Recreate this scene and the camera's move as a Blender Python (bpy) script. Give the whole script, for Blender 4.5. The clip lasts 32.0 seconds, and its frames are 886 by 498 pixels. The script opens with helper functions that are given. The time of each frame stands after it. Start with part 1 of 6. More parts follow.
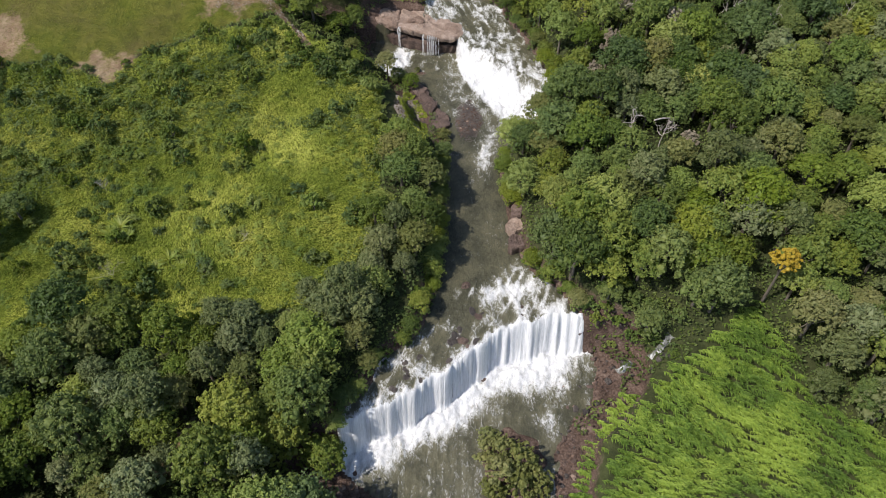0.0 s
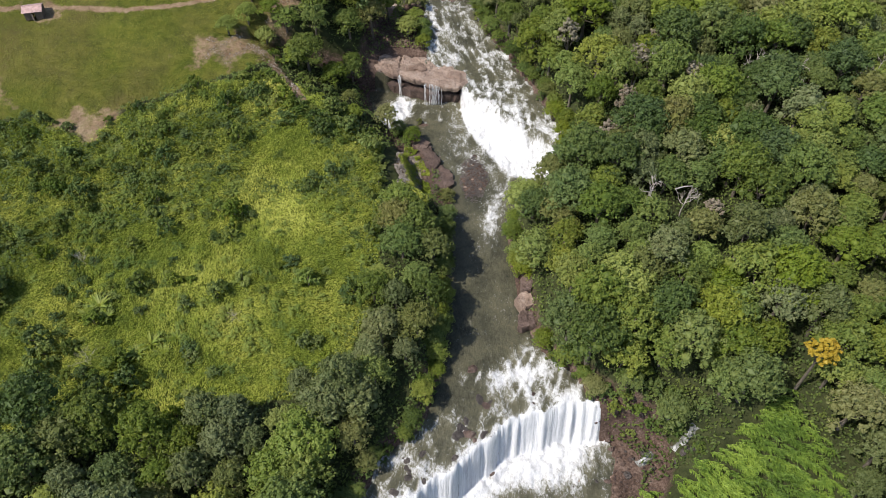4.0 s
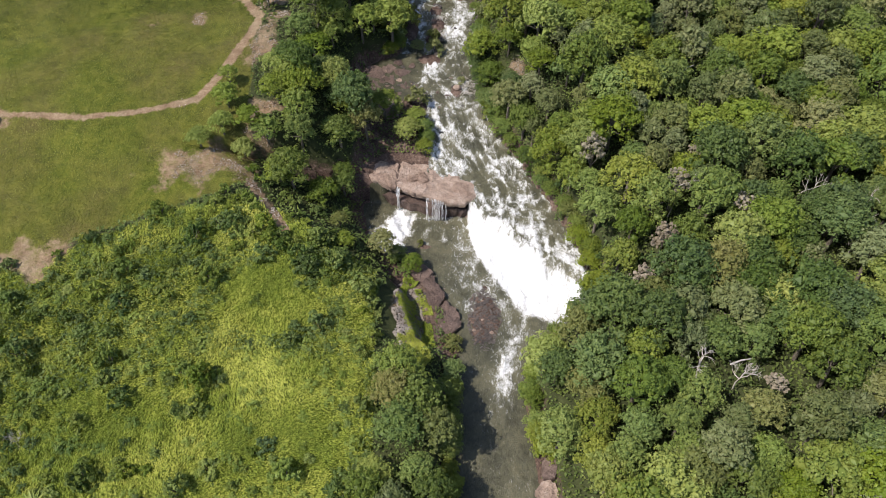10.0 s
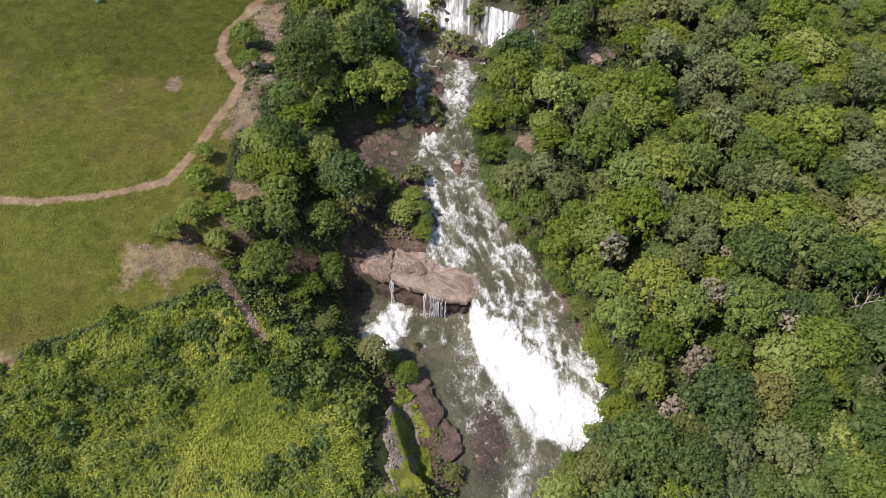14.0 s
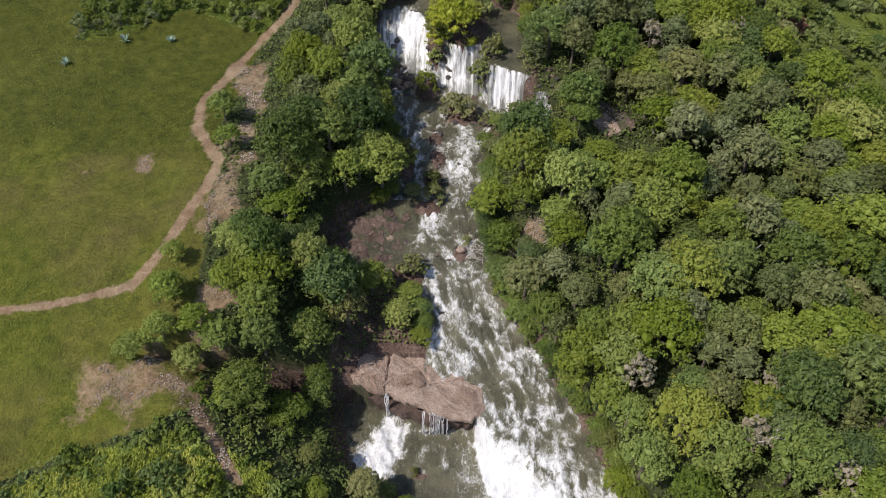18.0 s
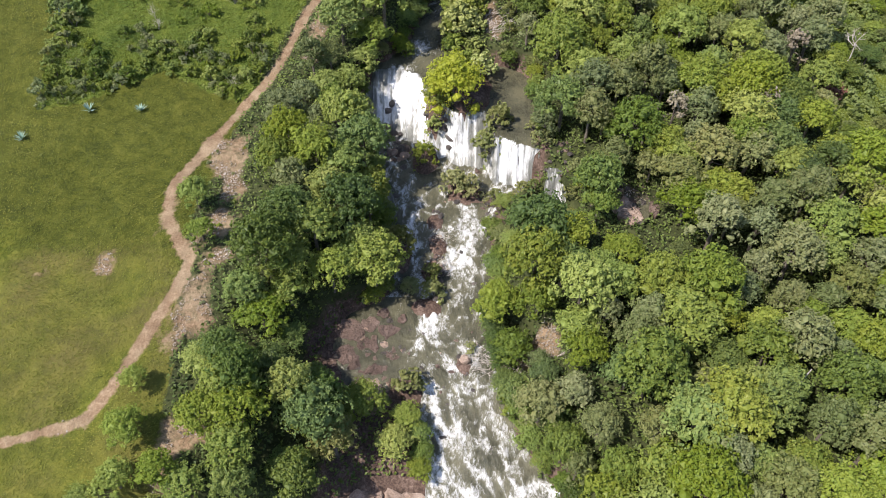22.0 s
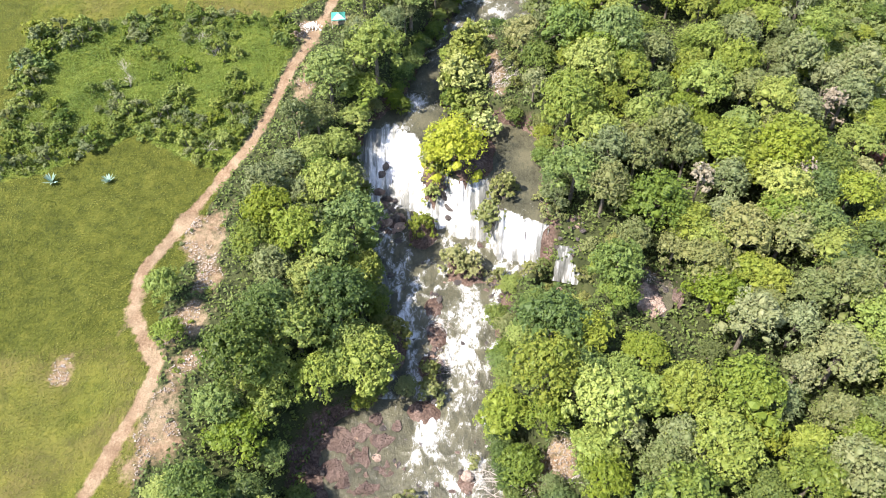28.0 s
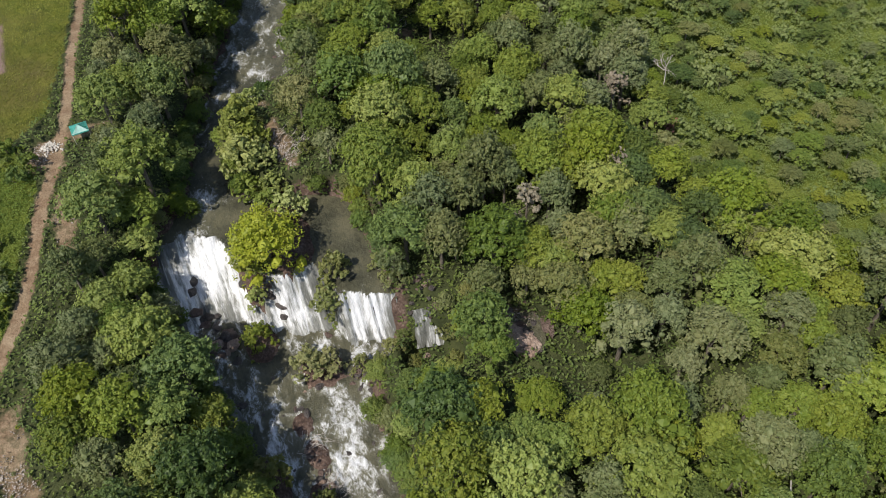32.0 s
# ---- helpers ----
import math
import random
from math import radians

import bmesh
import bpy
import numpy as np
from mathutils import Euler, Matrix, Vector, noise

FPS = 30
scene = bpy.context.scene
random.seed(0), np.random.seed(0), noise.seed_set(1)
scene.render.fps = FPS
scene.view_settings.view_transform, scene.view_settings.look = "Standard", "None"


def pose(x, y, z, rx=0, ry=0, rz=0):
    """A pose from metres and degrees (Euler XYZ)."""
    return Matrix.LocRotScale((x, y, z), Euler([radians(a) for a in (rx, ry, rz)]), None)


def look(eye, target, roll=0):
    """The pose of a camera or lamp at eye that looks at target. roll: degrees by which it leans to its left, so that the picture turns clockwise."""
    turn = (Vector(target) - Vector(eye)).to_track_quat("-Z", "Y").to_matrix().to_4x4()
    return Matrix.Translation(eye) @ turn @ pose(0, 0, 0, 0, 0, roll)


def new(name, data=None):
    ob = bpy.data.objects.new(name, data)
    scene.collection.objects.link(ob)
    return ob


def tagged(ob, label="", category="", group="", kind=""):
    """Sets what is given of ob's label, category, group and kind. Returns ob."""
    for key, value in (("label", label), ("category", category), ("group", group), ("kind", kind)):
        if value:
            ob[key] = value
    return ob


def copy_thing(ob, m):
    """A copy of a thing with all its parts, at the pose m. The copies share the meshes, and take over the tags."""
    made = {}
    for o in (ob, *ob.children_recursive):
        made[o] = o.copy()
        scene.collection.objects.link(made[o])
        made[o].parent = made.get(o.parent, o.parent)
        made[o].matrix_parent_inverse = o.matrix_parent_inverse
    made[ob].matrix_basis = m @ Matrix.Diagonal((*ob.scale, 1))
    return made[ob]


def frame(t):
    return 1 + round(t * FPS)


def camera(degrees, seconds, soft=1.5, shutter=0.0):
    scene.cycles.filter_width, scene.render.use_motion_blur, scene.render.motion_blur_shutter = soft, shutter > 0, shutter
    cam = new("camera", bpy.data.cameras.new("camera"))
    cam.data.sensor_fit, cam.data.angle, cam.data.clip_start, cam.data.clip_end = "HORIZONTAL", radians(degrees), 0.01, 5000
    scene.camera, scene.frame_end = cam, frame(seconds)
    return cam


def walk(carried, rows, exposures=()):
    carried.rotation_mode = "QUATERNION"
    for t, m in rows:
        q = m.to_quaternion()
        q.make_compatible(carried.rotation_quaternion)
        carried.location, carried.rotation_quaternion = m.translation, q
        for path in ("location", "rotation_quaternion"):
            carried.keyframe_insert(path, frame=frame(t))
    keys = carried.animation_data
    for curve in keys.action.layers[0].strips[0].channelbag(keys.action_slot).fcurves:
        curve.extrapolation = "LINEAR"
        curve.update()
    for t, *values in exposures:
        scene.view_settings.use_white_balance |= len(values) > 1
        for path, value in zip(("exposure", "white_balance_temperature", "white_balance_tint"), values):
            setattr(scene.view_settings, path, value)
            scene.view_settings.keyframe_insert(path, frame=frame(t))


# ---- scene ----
cam = camera(63.36, 32.0, soft=0.9)
PATH = [
    (0, (0.00, 0.00, 100.08), (-0.08, 63.29, 22.66), 0.20),
    (0.5, (-0.14, 1.86, 100.14), (-0.20, 65.26, 22.81), 0.19),
    (1, (-0.28, 3.76, 100.18), (-0.32, 67.26, 22.93), 0.19),
    (1.5, (-0.39, 5.72, 100.22), (-0.41, 69.31, 23.04), 0.19),
    (2, (-0.47, 7.80, 100.27), (-0.49, 71.45, 23.14), 0.17),
    (2.5, (-0.49, 10.02, 100.32), (-0.59, 73.72, 23.23), 0.11),
    (3, (-0.49, 12.40, 100.39), (-0.70, 76.14, 23.34), 0.01),
    (3.5, (-0.48, 14.86, 100.46), (-0.81, 78.67, 23.46), -0.11),
    (5.5, (-0.89, 25.70, 100.54), (-1.23, 90.00, 23.96), -0.16),
    (6, (-0.95, 28.54, 100.43), (-1.32, 93.03, 23.99), -0.15),
    (6.5, (-1.01, 31.41, 100.29), (-1.43, 96.08, 24.01), -0.16),
    (7, (-1.05, 34.29, 100.14), (-1.51, 99.15, 24.03), -0.18),
    (7.5, (-1.09, 37.18, 100.01), (-1.57, 102.22, 24.06), -0.20),
    (8, (-1.11, 40.10, 99.90), (-1.63, 105.31, 24.10), -0.24),
    (8.5, (-1.15, 43.07, 99.84), (-1.70, 108.43, 24.15), -0.30),
    (9, (-1.22, 46.13, 99.83), (-1.78, 111.57, 24.22), -0.35),
    (9.5, (-1.34, 49.27, 99.88), (-1.86, 114.74, 24.29), -0.33),
    (10, (-1.53, 52.45, 99.97), (-1.94, 117.92, 24.39), -0.25),
    (10.5, (-1.78, 55.60, 100.08), (-2.04, 121.06, 24.48), -0.12),
    (11, (-2.08, 58.71, 100.13), (-2.18, 124.19, 24.55), 0.01),
    (11.5, (-2.37, 61.78, 100.09), (-2.29, 127.32, 24.57), 0.18),
    (12, (-2.61, 64.83, 99.94), (-2.35, 130.48, 24.52), 0.38),
    (12.5, (-2.75, 67.84, 99.74), (-2.36, 133.66, 24.46), 0.58),
    (13, (-2.80, 70.79, 99.53), (-2.36, 136.83, 24.44), 0.73),
    (13.5, (-2.81, 73.69, 99.32), (-2.33, 139.96, 24.43), 0.84),
    (14, (-2.80, 76.58, 99.14), (-2.30, 143.07, 24.45), 0.88),
    (14.5, (-2.78, 79.49, 98.98), (-2.30, 146.18, 24.47), 0.87),
    (16.5, (-2.24, 91.68, 99.40), (-2.27, 158.31, 24.83), 0.25),
    (17, (-2.24, 94.95, 99.61), (-2.30, 161.47, 24.94), 0.24),
    (17.5, (-2.25, 98.26, 99.82), (-2.35, 164.64, 25.03), 0.25),
    (18, (-2.31, 101.60, 99.99), (-2.40, 167.83, 25.06), 0.26),
    (18.5, (-2.42, 104.94, 100.09), (-2.46, 171.01, 25.03), 0.29),
    (19, (-2.60, 108.23, 100.12), (-2.54, 174.21, 24.98), 0.34),
    (19.5, (-2.83, 111.43, 100.09), (-2.64, 177.43, 24.97), 0.39),
    (20, (-3.04, 114.48, 100.04), (-2.75, 180.57, 25.00), 0.45),
    (20.5, (-3.20, 117.42, 100.00), (-2.82, 183.62, 25.05), 0.52),
    (21, (-3.27, 120.31, 99.97), (-2.84, 186.60, 25.11), 0.52),
    (21.5, (-3.25, 123.20, 99.96), (-2.83, 189.56, 25.16), 0.47),
    (22, (-3.16, 126.09, 99.96), (-2.79, 192.53, 25.23), 0.41),
    (22.5, (-3.05, 128.91, 99.95), (-2.74, 195.54, 25.38), 0.33),
    (23, (-2.93, 131.53, 99.97), (-2.65, 198.40, 25.62), 0.26),
    (23.5, (-2.82, 133.74, 100.00), (-2.56, 200.73, 25.76), 0.21),
    (24, (-2.71, 135.49, 100.10), (-2.50, 202.40, 25.78), 0.20),
    (24.5, (-2.63, 136.91, 100.26), (-2.46, 203.64, 25.79), 0.21),
    (26.5, (-2.74, 141.10, 100.10), (-2.71, 207.37, 25.22), 0.13),
    (27, (-2.68, 142.98, 100.10), (-2.74, 209.24, 25.21), 0.08),
    (27.5, (-2.64, 144.99, 100.13), (-2.76, 211.24, 25.23), 0.02),
    (28, (-2.62, 147.22, 100.19), (-2.52, 213.43, 25.25), -0.08),
    (28.5, (-2.63, 149.65, 100.23), (-1.38, 215.84, 25.28), -0.29),
    (29, (-2.67, 152.25, 100.22), (0.89, 218.37, 25.29), -0.58),
    (29.5, (-2.76, 154.91, 100.17), (3.96, 220.82, 25.27), -0.89),
    (30, (-2.90, 157.48, 100.10), (7.46, 223.06, 25.32), -1.14),
    (30.5, (-3.08, 159.76, 100.03), (11.10, 224.84, 25.44), -1.32),
    (31, (-3.29, 161.64, 100.00), (14.90, 225.79, 25.48), -1.48),
    (31.5, (-3.56, 163.17, 100.04), (18.49, 225.97, 25.41), -1.66),
    (32, (-3.94, 164.53, 100.12), (21.32, 225.86, 25.28), -1.79),
]
walk(cam, [(t, look(eye, target, roll)) for t, eye, target, roll in PATH],
     exposures=[(t, stops, 6500, tint) for t, stops, tint in
                ((0, 0.1, 11.5), (6, 0.28, 11), (9, 0.4, 12), (13, 0.3, 14), (17, 0.12, 14), (19, 0.06, 14), (21, 0.46, 14), (22, 0.74, 14), (24, 1.26, 14), (28, 1.5, 14), (30.4, 1.48, 13), (31, 1.1, 11), (31.5, 0.58, 10.5), (32, 0.14, 10))])

# ---- daylight: high sun from the field's side, thin cloud ----
SUN_FROM = Vector((-0.53, -0.24, 0.82)).normalized()
sun = new("sun", bpy.data.lights.new("sun", "SUN"))
sun.data.energy, sun.data.angle, sun.data.color = 4.7, radians(0.6), (1.0, 0.95, 0.88)
sun.matrix_world = look(SUN_FROM * 300, (0, 0, 0))
world = bpy.data.worlds.new("sky")
scene.world = world
world.use_nodes = True
_wn = world.node_tree
_sky = _wn.nodes.new("ShaderNodeTexSky")
_sky.sky_type, _sky.sun_disc = "NISHITA", False
_sky.sun_elevation = math.asin(SUN_FROM.z)
_sky.sun_rotation = math.atan2(SUN_FROM.x, SUN_FROM.y)
_wn.links.new(_sky.outputs["Color"], _wn.nodes["Background"].inputs["Color"])
_wn.nodes["Background"].inputs["Strength"].default_value = 0.15


# ---- materials ----
class Nodes:
    """A short way to write a node material."""

    def __init__(self, name):
        self.mat = bpy.data.materials.new(name)
        self.mat.use_nodes = True
        self.tree = self.mat.node_tree
        self.bsdf = self.tree.nodes["Principled BSDF"]
        self.out = self.tree.nodes["Material Output"]

    def put(self, socket, value):
        if isinstance(value, bpy.types.NodeSocket):
            self.tree.links.new(value, socket)
        elif isinstance(value, tuple) and len(value) == 3 and socket.type == "RGBA":
            socket.default_value = (*value, 1)
        else:
            socket.default_value = value

    def node(self, kind, settings=None, **inputs):
        settings = settings or {}
        n = self.tree.nodes.new(kind)
        if "operation" in settings:
            n.operation = settings["operation"]
        if "use_clamp" in settings:
            n.use_clamp = settings["use_clamp"]
        if "data_type" in settings:
            n.data_type, n.blend_type = settings["data_type"], settings["blend_type"]
        if "feature" in settings:
            n.feature = settings["feature"]
        if "attribute_name" in settings:
            n.attribute_name = settings["attribute_name"]
        for key, value in inputs.items():
            self.put(n.inputs[int(key[1:]) if key[0] == "i" and key[1:].isdigit() else key.replace("_", " ")], value)
        return n

    def coords(self, scale=(1, 1, 1), world=True):
        if world:
            v = self.node("ShaderNodeNewGeometry").outputs["Position"]
        else:
            v = self.node("ShaderNodeTexCoord").outputs["Object"]
        return self.node("ShaderNodeVectorMath", {"operation": "MULTIPLY"}, i0=v, i1=scale).outputs[0]

    def noise(self, scale, detail=4.0, rough=0.55, vector=None, distortion=0.0):
        n = self.node("ShaderNodeTexNoise", Scale=scale, Detail=detail, Roughness=rough, Distortion=distortion)
        self.put(n.inputs["Vector"], vector if vector is not None else self.coords())
        return n.outputs["Fac"]

    def ramp(self, fac, *stops):
        n = self.node("ShaderNodeValToRGB")
        els = n.color_ramp.elements
        while len(els) < len(stops):
            els.new(0.5)
        for el, (pos, col) in zip(els, stops):
            el.position = pos
            el.color = (*col, 1) if isinstance(col, tuple) else (col, col, col, 1)
        self.put(n.inputs["Fac"], fac)
        return n.outputs["Color"]

    def mix(self, fac, a, b, blend="MIX"):
        n = self.node("ShaderNodeMix", {"data_type": "RGBA", "blend_type": blend})
        self.put(n.inputs[0], fac)
        self.put(n.inputs[6], a)
        self.put(n.inputs[7], b)
        return n.outputs[2]

    def math(self, op, a, b=0.0, clamp=False):
        n = self.node("ShaderNodeMath", {"operation": op, "use_clamp": clamp}, i0=a, i1=b)
        return n.outputs[0]

    def attr(self, name):
        return self.node("ShaderNodeAttribute", {"attribute_name": name}).outputs["Fac"]

    def rand(self):
        return self.node("ShaderNodeObjectInfo").outputs["Random"]

    def bump(self, height, strength=0.4, distance=0.1):
        self.put(self.bsdf.inputs["Normal"], self.node("ShaderNodeBump", Height=height, Strength=strength, Distance=distance).outputs[0])

    def finish(self, color, rough=0.8, spec=0.3, metal=0.0):
        self.put(self.bsdf.inputs["Base Color"], color)
        self.put(self.bsdf.inputs["Roughness"], rough)
        self.bsdf.inputs["Specular IOR Level"].default_value = spec
        self.bsdf.inputs["Metallic"].default_value = metal
        return self.mat


def leaf_material(name, dark, mid, light, glow=0.3, single=True, vary=1.0):
    """Foliage: hue and tone differ from plant to plant, from clump to clump and a little from leaf to leaf."""
    n = Nodes(name)
    island = n.node("ShaderNodeNewGeometry").outputs["Random Per Island"]
    whole = n.rand() if single else n.ramp(n.noise(0.09, 3.0), (0.3, 0.0), (0.7, 1.0))
    f = n.math("MULTIPLY", whole, 0.4 if single else 0.62)
    f = n.math("ADD", f, n.math("MULTIPLY", island, 0.3 if single else 0.2))
    f = n.math("ADD", f, n.math("MULTIPLY", n.noise(0.55, 2.0), 0.44))
    f = n.math("ADD", f, n.math("MULTIPLY", n.math("SUBTRACT", n.noise(2.0, 3.0, 0.7), 0.5), 0.95))
    dark, mid, light = ((c[0], c[1], c[2] * 1.22) for c in (dark, mid, light))
    col = n.ramp(f, (0.15, dark), (0.52, mid), (0.92, light))
    if single:
        other, third = (n.math("FRACT", n.math("MULTIPLY", whole, k)) for k in (7.31, 23.7))
        hue = n.node("ShaderNodeHueSaturation", Hue=n.math("ADD", n.math("MULTIPLY", other, 0.022 * vary), 0.5 - 0.014 * vary), Color=col,
                     Saturation=n.math("ADD", n.math("MULTIPLY", third, 0.2 * vary), 1 - 0.1 * vary), Value=n.math("ADD", n.math("MULTIPLY", third, -0.34 * vary), 1 + 0.2 * vary))
        col = hue.outputs[0]
    n.finish(col, 0.52, 0.24)
    tr = n.node("ShaderNodeBsdfTranslucent", Color=n.mix(0.35, col, (0.22, 0.32, 0.04), "MIX"))
    mixed = n.node("ShaderNodeMixShader", Fac=glow, i1=n.bsdf.outputs[0], i2=tr.outputs[0])
    n.tree.links.new(mixed.outputs[0], n.out.inputs["Surface"])
    return n.mat


LEAF = leaf_material("leaf_deep_green", (0.0394, 0.066, 0.0182), (0.0789, 0.12, 0.0251), (0.144, 0.186, 0.0342))
LEAF_MID = leaf_material("leaf_green", (0.0657, 0.102, 0.0194), (0.125, 0.174, 0.0274), (0.21, 0.24, 0.0388))
LEAF_LIGHT = leaf_material("leaf_light_green", (0.1, 0.146, 0.02), (0.168, 0.215, 0.03), (0.255, 0.285, 0.045))
LEAF_OLIVE = leaf_material("leaf_olive", (0.094, 0.112, 0.03), (0.152, 0.17, 0.043), (0.24, 0.235, 0.07))
LEAF_GREY = leaf_material("leaf_grey_green", (0.078, 0.102, 0.032), (0.135, 0.162, 0.05), (0.21, 0.225, 0.08))
LEAF_YELLOW = leaf_material("leaf_yellow_green", (0.16, 0.2, 0.012), (0.23, 0.27, 0.015), (0.34, 0.35, 0.03), vary=0.1)
LEAF_FEATHER = leaf_material("leaf_feathery", (0.13, 0.165, 0.03), (0.22, 0.255, 0.05), (0.35, 0.37, 0.1))
LEAF_DRY = leaf_material("leaf_dry", (0.15, 0.13, 0.07), (0.21, 0.18, 0.1), (0.3, 0.26, 0.16), 0.1)
LEAF_RED = leaf_material("leaf_dark_red", (0.112, 0.048, 0.0238), (0.174, 0.072, 0.038), (0.248, 0.12, 0.057), 0.15)
LEAF_GOLD = leaf_material("leaf_gold", (0.25, 0.17, 0.015), (0.38, 0.26, 0.02), (0.48, 0.36, 0.04), vary=0.1)
AGAVE = leaf_material("agave_leaf", (0.13, 0.21, 0.13), (0.19, 0.28, 0.18), (0.26, 0.35, 0.23), 0.1, vary=0.1)
CANE = leaf_material("cane_leaf", (0.0365, 0.0725, 0.013), (0.129, 0.21, 0.0261), (0.304, 0.406, 0.0522), 0.33, False)
GRASS = leaf_material("grass_blade", (0.135, 0.189, 0.0236), (0.307, 0.366, 0.0425), (0.565, 0.566, 0.1), 0.35, False)
WEED = leaf_material("weed_leaf", (0.053, 0.092, 0.0128), (0.102, 0.152, 0.0184), (0.18, 0.224, 0.0336), 0.3, False)
UNDER = leaf_material("undergrowth_leaf", (0.046, 0.072, 0.0182), (0.0854, 0.12, 0.0251), (0.144, 0.18, 0.0342), 0.3, False)
SCRUB = leaf_material("scrub_leaf", (0.0935, 0.127, 0.033), (0.154, 0.198, 0.044), (0.242, 0.275, 0.0825), 0.3, False)
MOUND = leaf_material("creeper_leaf", (0.0676, 0.117, 0.0208), (0.155, 0.215, 0.0338), (0.311, 0.364, 0.065), 0.3, False)
STRAW = leaf_material("dry_straw", (0.17, 0.135, 0.088), (0.28, 0.235, 0.16), (0.43, 0.38, 0.28), 0.15, False)
# pasture blades darkened to stand in for cloud shade on the upper field
SHADED_PASTURE = leaf_material("shaded_pasture_blade", (0.0632, 0.078, 0.0104), (0.112, 0.127, 0.0156), (0.211, 0.202, 0.0338), 0.3, False)
PASTURE = leaf_material("pasture_blade", (0.078, 0.1, 0.012), (0.145, 0.165, 0.019), (0.26, 0.25, 0.044), 0.3, False)


def bark_material():
    n = Nodes("bark")
    c = n.ramp(n.noise(3.0, 5.0, vector=n.coords((3, 3, 0.6))), (0.3, (0.07, 0.055, 0.04)), (0.7, (0.19, 0.165, 0.13)))
    n.bump(n.noise(8.0, 4.0), 0.5, 0.05)
    return n.finish(c, 0.9, 0.2)


def dead_wood_material():
    n = Nodes("dead_wood")
    c = n.ramp(n.noise(2.0, 5.0), (0.3, (0.26, 0.22, 0.18)), (0.7, (0.5, 0.46, 0.41)))
    return n.finish(c, 0.85, 0.2)


def rock_material(name, dark, mid, light, wet=0.55, speck=0.6):
    n = Nodes(name)
    a = n.noise(0.5, 6.0, 0.6)
    b = n.noise(3.2, 5.0, 0.6)
    v = n.node("ShaderNodeTexVoronoi", {"feature": "DISTANCE_TO_EDGE"}, Scale=0.9)
    n.put(v.inputs["Vector"], n.coords((1, 1, 2.5)))
    crack = n.ramp(n.math("ADD", v.outputs["Distance"], n.math("MULTIPLY", n.math("SUBTRACT", b, 0.5), 0.25)), (0.0, 0.5), (0.07, 1.0))
    stain = n.ramp(n.noise(0.28, 5.0, 0.65), (0.46, 0.0), (0.66, 0.6))
    f = n.math("ADD", n.math("MULTIPLY", a, 0.65), n.math("MULTIPLY", b, 0.35))
    c = n.ramp(f, (0.32, dark), (0.5, mid), (0.68, light))
    c = n.mix(0.3, c, n.mix(n.rand(), dark, light))
    c = n.mix(stain, c, n.mix(0.45, dark, mid))
    c = n.mix(0.35, c, crack, "MULTIPLY")
    c = n.mix(n.ramp(n.noise(5.5, 6.0, 0.75), (0.5, 0.0), (0.68, speck)), c, dark)
    n.bump(n.math("ADD", n.math("ADD", b, n.math("MULTIPLY", n.noise(9.0, 5.0, 0.7), 0.5)), n.math("MULTIPLY", crack, 0.4)), 0.95, 0.45)
    return n.finish(c, wet, 0.4)


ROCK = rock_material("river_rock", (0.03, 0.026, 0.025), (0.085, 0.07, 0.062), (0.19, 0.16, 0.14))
ROCK_PALE = rock_material("pale_rock", (0.12, 0.072, 0.05), (0.36, 0.25, 0.185), (0.56, 0.45, 0.37), 0.75, 0.35)
ROCK_RED = rock_material("red_rock", (0.05, 0.033, 0.027), (0.14, 0.092, 0.072), (0.27, 0.195, 0.16), 0.6)


